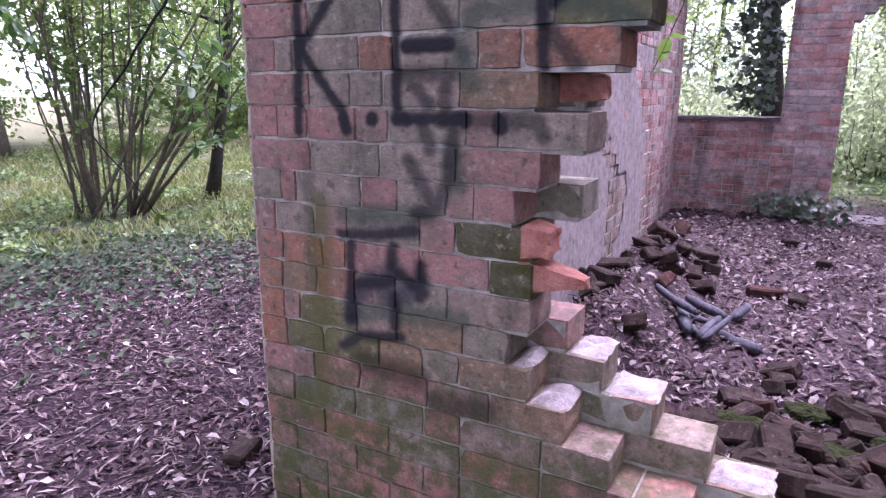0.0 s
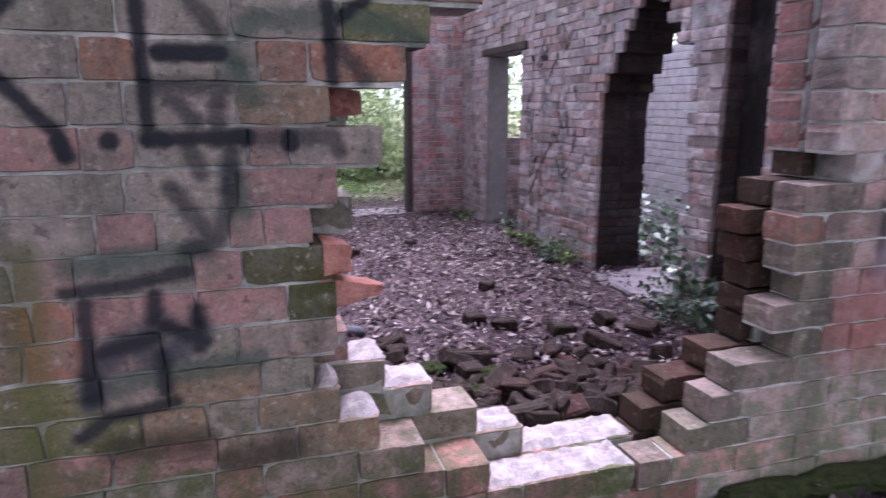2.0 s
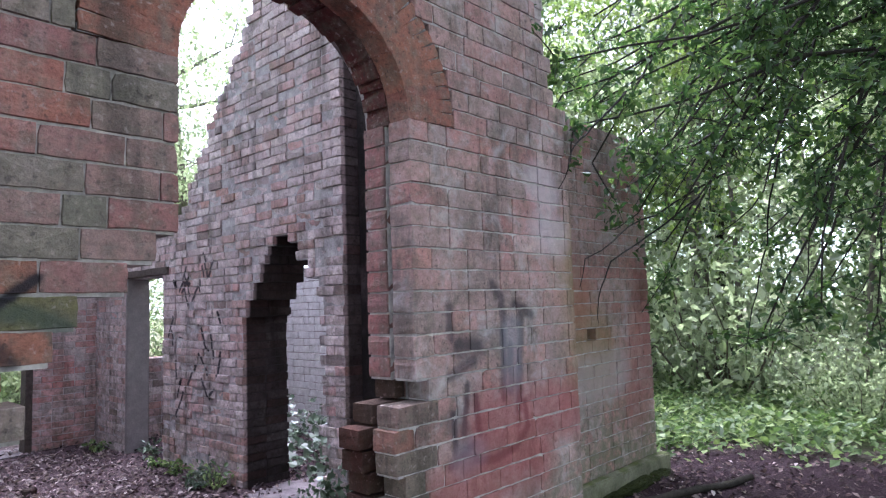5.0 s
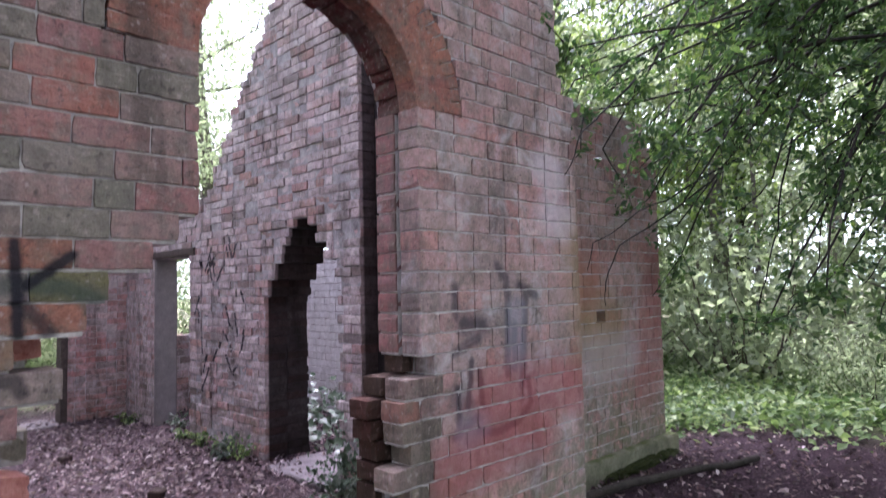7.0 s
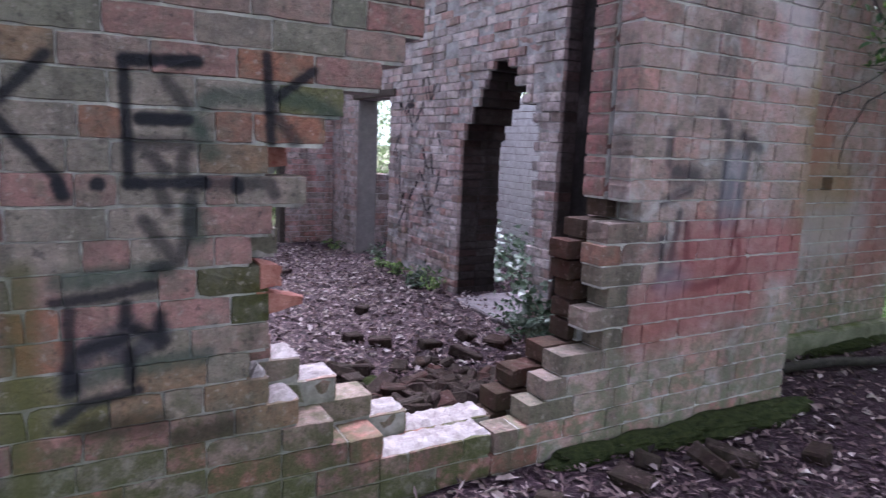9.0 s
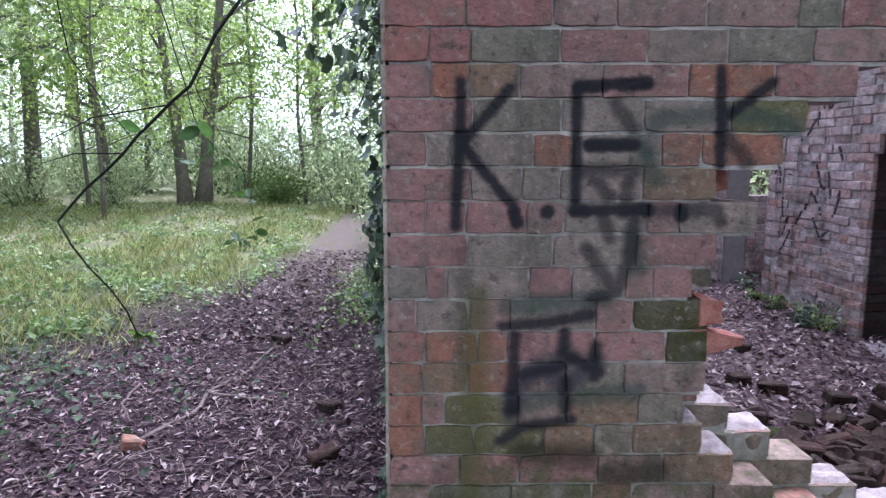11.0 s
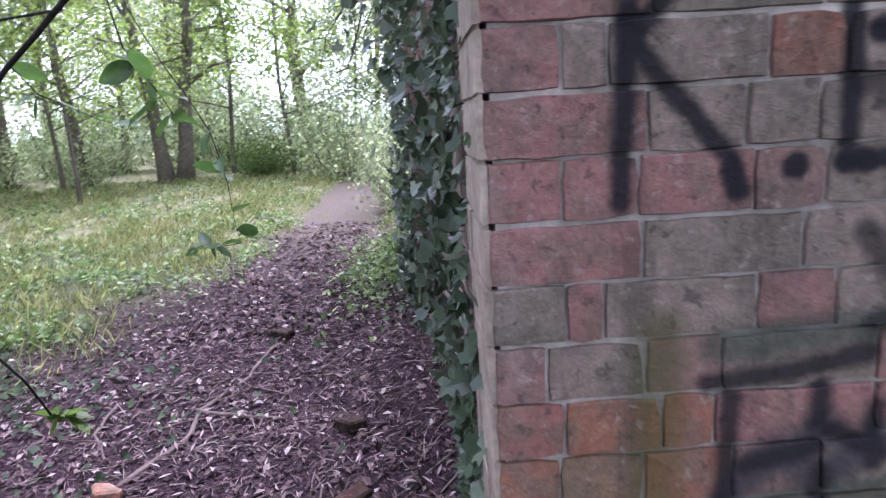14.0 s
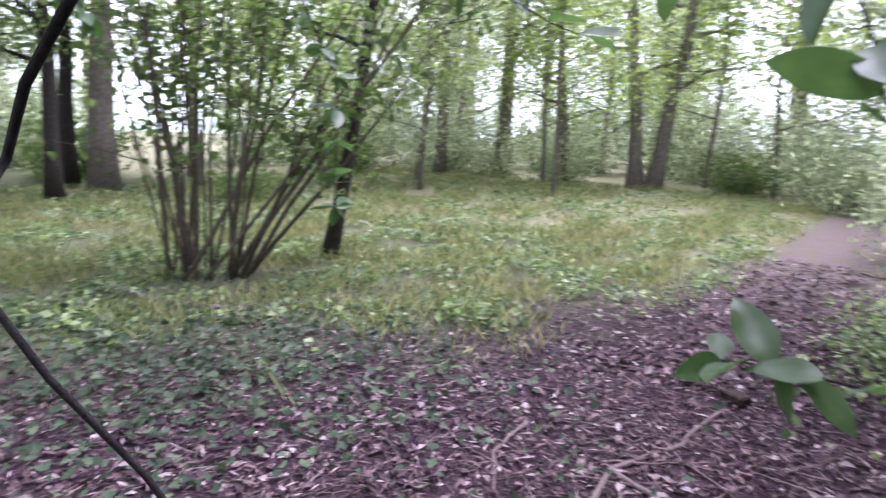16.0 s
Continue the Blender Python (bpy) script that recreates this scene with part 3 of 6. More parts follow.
def brick_variant(seed, l, d, h, nx=6, nz=3):
    """A worn brick: a box whose edges wander and whose corners are rubbed round."""
    r = random.Random(seed)
    off = Vector((r.uniform(-50, 50), r.uniform(-50, 50), r.uniform(-50, 50)))
    bm = bmesh.new()
    layers = []
    chip = (r.choice((-1, 1)), r.choice((-1, 1))) if r.random() < 0.16 else None
    for y, inset in ((-0.5, 0.0015), (-0.465, 0.0), (0.465, 0.0), (0.5, 0.0015)):
        ring = []
        for k in range(nx + 1):
            ring.append((k / nx - 0.5, -0.5))
        for k in range(1, nz + 1):
            ring.append((0.5, k / nz - 0.5))
        for k in range(1, nx + 1):
            ring.append((0.5 - k / nx, 0.5))
        for k in range(1, nz):
            ring.append((-0.5, 0.5 - k / nz))
        vs = []
        for x, z in ring:
            p = Vector((x * (l - 2 * inset), y * d, z * (h - 2 * inset)))
            if abs(x) == 0.5 and abs(z) == 0.5:
                p.x -= math.copysign(0.0008, x)
                p.z -= math.copysign(0.0008, z)
                if chip and y < 0 and (x > 0) == (chip[0] > 0) and (z > 0) == (chip[1] > 0):
                    p.x -= math.copysign(0.006, x)
                    p.z -= math.copysign(0.005, z)
            n = noise.noise_vector(p * 30 + off) * 0.0038 + noise.noise_vector(p * 90 + off) * 0.0024
            vs.append(bm.verts.new(p + Vector((n.x, n.y * 0.6, n.z))))
        layers.append(vs)
    for a, b in zip(layers, layers[1:]):
        for k in range(len(a)):
            bm.faces.new((a[k], a[(k + 1) % len(a)], b[(k + 1) % len(b)], b[k]))
    for vs, sign in ((layers[0], 1), (layers[3], -1)):
        c = sum((v.co for v in vs), Vector()) / len(vs)
        m = bm.verts.new(c + Vector((0, -0.0015 * sign, 0)))
        for k in range(len(vs)):
            f = (m, vs[(k + 1) % len(vs)], vs[k]) if sign > 0 else (m, vs[k], vs[(k + 1) % len(vs)])
            bm.faces.new(f)
    bmesh.ops.recalc_face_normals(bm, faces=list(bm.faces))
    bm.verts.index_update()
    out = [tuple(v.co) for v in bm.verts], [tuple(v.index for v in f.verts) for f in bm.faces]
    bm.free()
    return out


VARIANTS = [brick_variant(i, 0.225, 0.11, 0.0848) for i in range(9)] + [brick_variant(20 + i, 0.108, 0.11, 0.0858, 3, 3) for i in range(6)]
LIGHT = [brick_variant(i, 0.225, 0.11, 0.0848, 3, 1) for i in range(9)] + [brick_variant(20 + i, 0.108, 0.11, 0.0858, 2, 1) for i in range(6)]
BOX_F = [(0, 3, 2, 1), (4, 5, 6, 7), (0, 1, 5, 4), (1, 2, 6, 5), (2, 3, 7, 6), (3, 0, 4, 7)]


def box_verts(x0, x1, y0, y1, z0, z1):
    return [(x0, y0, z0), (x1, y0, z0), (x1, y1, z0), (x0, y1, z0), (x0, y0, z1), (x1, y0, z1), (x1, y1, z1), (x0, y1, z1)]


class Pile:
    """Collects many small pieces into one mesh."""

    def __init__(self):
        self.v, self.f = [], []

    def add(self, vs, fs):
        n = len(self.v)
        self.v.extend(vs)
        self.f.extend(tuple(i + n for i in f) for f in fs)

    def make(self, name, mat, parent=None, smooth=False):
        ob = new(name, mesh_of(name, self.v, self.f, mat, smooth))
        ob.parent = parent
        return ob


def course_cells(u0, u1, r, k, half=False):
    """Cuts one course between u0 and u1 into brick cells: stretchers with a header now and then."""
    cells, u = [], u0
    L = 0.2365
    first = L if k % 2 == 0 else L / 2
    if half:
        first = r.choice((L, L / 2))
    n = 0
    while u < u1 - 1e-4:
        l = first if n == 0 else (L if r.random() < 0.72 else L / 2)
        if u1 - (u + l) < 0.05:
            l = u1 - u
            if l > 0.3:
                l = l / 2
        cells.append((u, min(u + l, u1)))
        u += l
        n += 1
    return cells


def lay_wall(name, along, u0, base, top, face, thick, spans, seed, mat_one, mat_rest, near=None, mortar="mortar", flip=1, label="", fixed=(), special=(), jitter=0.0032, gauge=GAUGE, split=0.0, ends=None, odd=None):
    """A brick wall in two leaves. along: 'x' or 'y'. face: where its outer face lies on the other axis, the wall going flip * thick from there.
    spans(z, leaf) gives the stretches of each course. near(u, z): bricks that become parts of their own."""
    wall = new(name)
    tagged(wall, label, "wall", kind="structure")
    r = random.Random(seed)
    rest, bed = Pile(), Pile()
    single, count = [], 0
    meshes = {}
    half = thick / 2
    k = 0
    tall = (gauge - 0.007) / 0.0848
    z = base
    while z < top - 1e-4:
        for leaf in (0, 1):
            for a, b in spans(z + gauge / 2, leaf):
                cells = course_cells(a, b, r, k + leaf)
                if leaf == 0 and fixed:
                    cut = [u for zt, us in fixed if abs(zt - z - gauge / 2) < gauge / 2 for u in us if a < u < b - 0.03]
                    if cut:
                        cells = list(zip([a] + cut, cut + [b]))
                for c0, c1 in cells:
                    l = c1 - c0
                    if l < 0.02:
                        continue
                    d0 = leaf * half + (split / 2 if leaf else 0.0)
                    d1 = (leaf + 1) * half - (0.0 if leaf else split / 2)
                    deep = d1 - d0
                    mid = (c0 + c1) / 2
                    out0 = 0.0095 if leaf == 0 else 0.0
                    out1 = 0.0075 if leaf == 1 else 0.0
                    lo, hi = face + flip * (d0 + out0), face + flip * (d1 - out1)
                    lo, hi = min(lo, hi), max(lo, hi)
                    m0, m1 = c0 + (0.012 if c0 == a else 0), c1 - (0.012 if abs(c1 - b) < 1e-6 else 0)
                    zb, zt = z - 0.007, z + gauge - 0.0075
                    cv = box_verts(m0, m1, lo, hi, zb, zt) if along == "x" else box_verts(lo, hi, m0, m1, zb, zt)
                    bed.add(cv, BOX_F)
                    i = r.randrange(9) if l > 0.17 else 9 + r.randrange(6)
                    vs, fs = LIGHT[i]
                    nl = 0.225 if i < 9 else 0.108
                    sx, sy, sz = (l - 0.0048) / nl, (deep - 0.004) / 0.11, tall
                    off = face + flip * (d0 + deep / 2) + r.uniform(-jitter, jitter)
                    zc = z + gauge / 2 + r.uniform(-0.0015, 0.0015)
                    if near and (leaf == 0 or ends and ends(mid, zc)) and count < 299 and near(mid, zc):
                        count += 1
                        single.append((i, mid, off, zc, sx, sy, r.uniform(-0.008, 0.008), leaf))
                    else:
                        if along == "x":
                            rest.add([(mid + x * sx, off + y * sy, zc + w * sz) for x, y, w in vs], fs)
                        else:
                            rest.add([(off + y * sy, mid + x * sx, zc + w * sz) for x, y, w in vs], [f[::-1] for f in fs])
        z += gauge
        k += 1
    if bed.v:
        bed.make("mortar", MAT[mortar], wall)
    if rest.v:
        tagged(rest.make("brickwork", MAT[mat_rest], wall), kind="stuff")
    for i, mid, off, zc, sx, sy, tw, leaf in single:
        mat = "reveal" if leaf else mat_one
        for sxp, szp, smat in special:
            if abs(sxp - mid) < 0.05 and abs(szp - zc) < 0.04:
                mat = smat
        if odd and odd(mid, zc):
            mat = odd(mid, zc)
        if (i, mat) not in meshes:
            vs, fs = VARIANTS[i]
            meshes[i, mat] = mesh_of("brick", vs, fs, MAT[mat])
        ob = new("brick", meshes[i, mat])
        ob.parent = wall
        m = Matrix.Translation((mid, off, zc)) if along == "x" else Matrix.Translation((off, mid, zc)) @ Matrix.Rotation(radians(90), 4, "Z")
        ob.matrix_basis = m @ Matrix.Rotation(tw, 4, "Y") @ Matrix.Diagonal((sx, sy, tall, 1))
    return wall


def minus(spans, holes):
    """The stretches of spans that are left when the holes are cut out."""
    for h0, h1 in holes:
        out = []
        for a, b in spans:
            if h1 <= a or h0 >= b:
                out.append((a, b))
            else:
                if h0 > a + 0.02:
                    out.append((a, h0))
                if h1 < b - 0.02:
                    out.append((h1, b))
        spans = out
    return spans


def pick(table, z):
    """The value of the first row whose upper height is above z."""
    for top, v in table:
        if z < top:
            return v
    return table[-1][1]


def tube(pile, pts, radii, sides=6):
    n0 = None
    vs, fs = [], []
    for i, p in enumerate(pts):
        d = (pts[min(i + 1, len(pts) - 1)] - pts[max(i - 1, 0)]).normalized()
        a = d.orthogonal().normalized() if n0 is None else (n0 - d * n0.dot(d)).normalized()
        n0 = a
        b = d.cross(a)
        for s in range(sides):
            t = 2 * math.pi * s / sides
            vs.append(tuple(p + (a * math.cos(t) + b * math.sin(t)) * radii[i]))
    for i in range(len(pts) - 1):
        for s in range(sides):
            s2 = (s + 1) % sides
            fs.append((i * sides + s, i * sides + s2, (i + 1) * sides + s2, (i + 1) * sides + s))
    fs.append(tuple(range(sides))[::-1])
    fs.append(tuple((len(pts) - 1) * sides + s for s in range(sides)))
    pile.add(vs, fs)


def bent(p0, p1, n, amount, r):
    """A crooked line from p0 to p1."""
    p0, p1 = Vector(p0), Vector(p1)
    out = []
    off = Vector((0, 0, 0))
    for i in range(n + 1):
        t = i / n
        if 0 < i < n:
            off += Vector((r.uniform(-1, 1), r.uniform(-1, 1), r.uniform(-1, 1))) * amount
        w = math.sin(t * math.pi) * 0.7 + t * 0.3 if i < n else 0.0
        out.append(p0.lerp(p1, t) + off * w)
    return out


def leaf_shape(l, w, fold=0.2):
    vs = [(0, 0, 0), (0.3 * l, 0.42 * w, fold * w), (0.68 * l, 0.36 * w, fold * w), (l, 0, -0.12 * l), (0.68 * l, -0.36 * w, fold * w), (0.3 * l, -0.42 * w, fold * w), (0.5 * l, 0, 0)]
    return vs, [(0, 1, 6), (1, 2, 6), (2, 3, 6), (3, 4, 6), (4, 5, 6), (5, 0, 6)]


def fine_leaf(l, w, fold=0.2):
    """A pointed leaf with a rounded outline and a raised midrib, for twigs that hang close by."""
    vs, fs = [], []
    for i in range(9):
        t = i / 8
        half = 0.5 * w * math.sin(math.pi * t ** 0.85) ** 0.8 + 0.0005
        drop = -0.14 * l * t * t
        for s in (-1, -0.55, 0, 0.55, 1):
            vs.append((t * l, s * half, drop + abs(s) * half * fold * 2 + 0.02 * l * math.sin(9 * t + s)))
    for i in range(8):
        for j in range(4):
            a = i * 5 + j
            fs.append((a, a + 5, a + 6, a + 1))
    return vs, fs


def small_leaf(l, w, fold=0.2):
    return [(0, 0, 0), (0.5 * l, 0.5 * w, fold * w), (l, 0, 0.1 * l), (0.45 * l, -0.5 * w, fold * w)], [(0, 1, 2), (0, 2, 3)]


def ivy_shape(s):
    pts = [(0, 0), (0.1, 0.42), (0.45, 0.5), (0.5, 0.2), (1.0, 0), (0.5, -0.2), (0.45, -0.5), (0.1, -0.42)]
    return [(x * s, y * s, 0.08 * s * (abs(y) * 2)) for x, y in pts], [(0, 1, 2, 3), (0, 3, 4), (0, 4, 5), (0, 5, 6, 7)]


def scatter(points, shape, r, size=(0.8, 1.2), flat=1.0, name="leaves", mat="leaf", parent=None):
    """One leaf of the given shape at each point, turned at random. flat: 0 lies flat, 1 any way."""
    base = np.array(shape[0])
    fs = shape[1]
    n = len(points)
    V = np.zeros((n * len(base), 3))
    faces = []
    for i, p in enumerate(points):
        e = Euler((r.gauss(0, 0.9) * flat, r.gauss(0, 0.9) * flat, r.uniform(0, 6.283)))
        M = np.array(e.to_matrix()) * r.uniform(*size)
        o = i * len(base)
        V[o:o + len(base)] = base @ M.T + np.array(p)
        faces.extend(tuple(j + o for j in f) for f in fs)
    ob = new(name, mesh_of(name, V.tolist(), faces, MAT[mat]))
    ob.parent = parent
    return ob


# glowing ring for distant wood and sky past the last trees, also lights walls
m, nt, bsdf, geo = blank("glowing_distant_wood")
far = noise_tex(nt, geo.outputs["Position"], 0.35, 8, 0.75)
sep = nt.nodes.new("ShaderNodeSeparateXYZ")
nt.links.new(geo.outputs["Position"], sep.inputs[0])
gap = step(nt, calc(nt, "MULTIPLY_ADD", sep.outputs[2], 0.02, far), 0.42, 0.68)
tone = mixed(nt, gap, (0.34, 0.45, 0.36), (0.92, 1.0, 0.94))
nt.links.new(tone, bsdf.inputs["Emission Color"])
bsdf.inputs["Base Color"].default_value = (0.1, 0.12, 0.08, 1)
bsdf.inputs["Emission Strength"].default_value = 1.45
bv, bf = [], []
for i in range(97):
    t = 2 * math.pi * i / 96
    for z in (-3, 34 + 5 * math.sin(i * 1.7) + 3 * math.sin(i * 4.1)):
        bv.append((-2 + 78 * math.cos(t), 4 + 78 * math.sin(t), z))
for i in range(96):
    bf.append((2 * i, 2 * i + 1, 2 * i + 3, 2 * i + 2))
tagged(new("backdrop", mesh_of("backdrop", bv, bf, m)), "glowing ring of pale hazy distant woodland", "backdrop", kind="structure")

# ---- ground: one sheet to the horizon ----


def spaced(lo, hi, fine0, fine1, n_fine, n_out):
    out = [lo + (fine0 - lo) * (1 - (1 - i / n_out) ** 3) for i in range(n_out)]
    out += [fine0 + (fine1 - fine0) * i / n_fine for i in range(n_fine)]
    out += [fine1 + (hi - fine1) * (i / n_out) ** 3 for i in range(n_out + 1)]
    return out


gx, gy = spaced(-500, 500, -6, 6, 150, 40), spaced(-500, 500, -2, 10, 150, 40)
gv = [(x, y, ground_z(x, y)) for y in gy for x in gx]
gf = [(j * len(gx) + i, j * len(gx) + i + 1, (j + 1) * len(gx) + i + 1, (j + 1) * len(gx) + i) for j in range(len(gy) - 1) for i in range(len(gx) - 1)]
ground = new("ground", mesh_of("ground", gv, gf, MAT["ground"], True))
tagged(ground, "brown woodland soil under leaf litter, green towards the trees", "ground", kind="structure")

# ---- the ruin's walls ----
FACE = 1.39
WEST, EAST = -1.336, 2.33
# ragged right end of the graffiti side, course by course: front leaf, back leaf
LEFT_END = [(0.60, (0.45, 0.55)), (0.69, (-0.02, 0.15)), (0.78, (-0.21, 0.0)), (0.87, (-0.33, -0.14)), (0.96, (-0.43, -0.28)), (1.065, (-0.49, -0.38)), (1.15, (-0.43, -0.52)),
            (1.24, (-0.43, -0.52)), (1.335, (-0.43, -0.5)), (1.425, (-0.48, -0.36)), (1.52, (-0.42, -0.62)), (1.61, (-0.31, -0.62)), (1.705, (-0.43, -0.36)), (1.80, (-0.25, -0.45)), (1.885, (-0.19, -0.3)), (1.98, (-0.06, -0.15)), (2.08, (0.02, -0.05)), (9, (0.085, 0.085))]
RIGHT_END = [(0.50, (0.45, 0.4)), (0.60, (0.46, 0.4)), (0.69, (0.62, 0.5)), (0.78, (0.70, 0.62)), (0.87, (0.78, 0.8)), (0.96, (0.99, 0.74)), (1.065, (0.90, 0.94)), (1.15, (1.0, 0.84)), (1.24, (0.96, 0.92)),
             (1.335, (0.95, 0.86)), (1.425, (0.97, 0.98)), (1.52, (1.15, 0.92)), (9, (1.075, 1.075))]


def arch_half(z):
    """Half width of the arched opening at height z."""
    if z < 2.612:
        return 0.495
    t = (z - 2.612) / 0.44
    return 0.495 * math.sqrt(max(0.0, 1 - t * t)) if t < 1 else 0.0


ARCH_X = 0.58


def ring_half(z):
    if z < 2.612:
        return 0.495
    t = (z - 2.612) / 0.70
    return 0.79 * math.sqrt(max(0.0, 1 - t * t)) if t < 1 else 0.0


def left_spans(z, leaf):
    if z > 2.612:
        end = ARCH_X - ring_half(z)
        return [(WEST, min(end, ARCH_X - 0.004))]
    return [(WEST + (0.012 if leaf else 0), pick(LEFT_END, z)[leaf])]


def right_spans(z, leaf):
    hi = EAST if z < 2.72 else EAST - (z - 2.72) * 0.45
    hi += 0.05 * math.sin(z * 47) if z > 2.6 else 0.0
    if z > 2.612:
        return [(max(ARCH_X + ring_half(z), ARCH_X + 0.004), hi)]
    return [(pick(RIGHT_END, z)[leaf] + (0.24 if leaf and z < 1.52 else 0.0), hi)]


JOINTS = [(1.475, (-1.112, -0.875, -0.645)), (1.385, (-1.225, -1.17, -0.94, -0.82, -0.67, -0.593)), (1.293, (-1.257, -1.107, -0.99, -0.75, -0.645)), (1.20, (-1.231, -1.08, -1.0, -0.75, -0.548)),
          (1.11, (-1.24, -1.109, -0.97, -0.83, -0.665)), (1.01, (-1.24, -1.177, -0.965, -0.825, -0.62)), (0.92, (-1.234, -1.09, -0.89, -0.744, -0.632)), (0.82, (-1.13, -0.96, -0.73, -0.54))]
JOINTS += [(1.921, (-1.211, -1.112, -0.975, -0.754, -0.522, -0.288)), (1.83, (-1.099, -0.86, -0.637, -0.40)), (1.738, (-1.225, -1.16, -0.934, -0.825, -0.586, -0.476)), (1.646, (-1.105, -0.964, -0.861, -0.634)),
           (1.554, (-1.227, -1.118, -0.95, -0.846, -0.616, -0.529)), (2.013, (-1.216, -1.106, -0.867, -0.635, -0.419, -0.191)), (2.105, (-1.12, -0.89, -0.72, -0.48, -0.238, -0.12)), (2.197, (-1.21, -0.98, -0.74, -0.423, -0.181, 0.027)),
           (2.289, (-1.10, -0.86, -0.66, -0.54, -0.299, -0.073)), (2.381, (-1.2, -0.97, -0.73, -0.402, -0.166, 0.036)), (2.472, (-1.11, -0.87, -0.64, -0.45, -0.235, -0.113))]
SPECIAL = [(-0.537, 1.293, "mossy_one"), (-0.489, 1.20, "mossy_one"), (-1.155, 1.20, "orange_one"), (-1.04, 1.20, "orange_one"), (-1.29, 1.11, "orange_one"), (-0.88, 1.385, "pink_one"), (-0.51, 1.385, "pink_one"), (-0.65, 1.20, "pink_one"), (-0.875, 1.20, "pink_one"), (-1.3, 1.293, "pink_one"), (-1.22, 1.475, "pink_one"), (-1.04, 1.11, "orange_one"),
           (-1.18, 1.11, "tan_one"), (-1.29, 1.01, "orange_one"), (-1.07, 1.01, "olive_one"), (-1.16, 0.92, "olive_one"), (-0.99, 0.92, "olive_one"), (-0.72, 1.01, "tan_one"), (-1.285, 0.92, "orange_one"), (-0.815, 0.92, "tan_one"), (-0.53, 0.92, "tan_one"), (-0.47, 0.82, "tan_one"), (-1.23, 0.82, "pink_one")]
SPECIAL += [(-1.273, 1.921, "pink_one"), (-1.16, 1.921, "orange_one"), (-1.04, 1.921, "tan_one"), (-0.405, 1.921, "orange_one"), (-1.217, 1.83, "pink_one"), (-0.98, 1.83, "grey_one"), (-0.75, 1.83, "grey_one"), (-0.52, 1.83, "grey_one"), (-0.31, 1.83, "olive_one"), (-1.28, 1.738, "pink_one"), (-1.19, 1.738, "grey_one"), (-1.047, 1.738, "grey_one"),
            (-0.88, 1.738, "orange_one"), (-0.70, 1.738, "grey_one"), (-0.531, 1.738, "orange_one"), (-0.363, 1.738, "orange_one"), (-1.22, 1.646, "pink_one"), (-1.035, 1.646, "grey_one"), (-0.91, 1.646, "grey_one"), (-0.75, 1.646, "grey_one"), (-0.53, 1.646, "tan_one"), (-1.28, 1.554, "pink_one"), (-1.17, 1.554, "pink_one"), (-1.034, 1.554, "pink_one"),
            (-0.73, 1.554, "grey_one"), (-0.42, 1.554, "grey_one"), (-0.99, 1.475, "grey_one"), (-0.76, 1.475, "grey_one"), (-0.54, 1.475, "pink_one"), (-1.055, 1.385, "grey_one"), (-0.745, 1.385, "grey_one"), (-1.18, 1.293, "grey_one"), (-0.87, 1.293, "grey_one"), (-0.70, 1.293, "pink_one")]
wall_left = lay_wall("wall_front_west", "x", WEST, 0.0395, 4.0, FACE, 0.32, left_spans, 3, "front_brick", "front_rest", lambda u, z: 0.3 < z < 2.7, fixed=JOINTS, special=SPECIAL, mortar="mortar_painted", label="weathered red and grey brick wall with black sprayed letters, broken end")
wall_right = lay_wall("wall_front_east", "x", EAST, 0.0395, 4.2, FACE, 0.295, right_spans, 4, "pier_brick", "pier_rest", lambda u, z: z < 2.7, split=0.028, ends=lambda u, z: 1.5 < z < 2.6 and u < 1.25,
                      odd=lambda u, z: "foot_one" if z < 1.45 and u < pick(RIGHT_END, z)[0] + 0.13 else None, label="pinkish brick wall beside the arch, faded graffiti, broken foot")

# dark unpointed core of the broken foot, brick by brick; its colour includes shade
rk = random.Random(57)
core_mesh = [mesh_of("brick", *v, MAT["core"]) for v in VARIANTS[:6]]
z = 0.0395
while z < 1.43:
    front, e = pick(RIGHT_END, z + GAUGE / 2)
    e = max(e, front - 0.05) if z > 0.55 else e
    ob = new("brick", core_mesh[rk.randrange(6)])
    ob.parent = wall_right
    stop = pick(RIGHT_END, z + GAUGE / 2)[1] + 0.237
    ob.matrix_basis = Matrix.Translation(((e + stop) / 2, FACE + 0.228 + rk.uniform(-0.012, 0.004), z + GAUGE / 2)) @ Matrix.Rotation(rk.uniform(-0.03, 0.03), 4, "Z") @ Matrix.Diagonal(((stop - e) / 0.225, 1.15, 0.97, 1))
    z += GAUGE

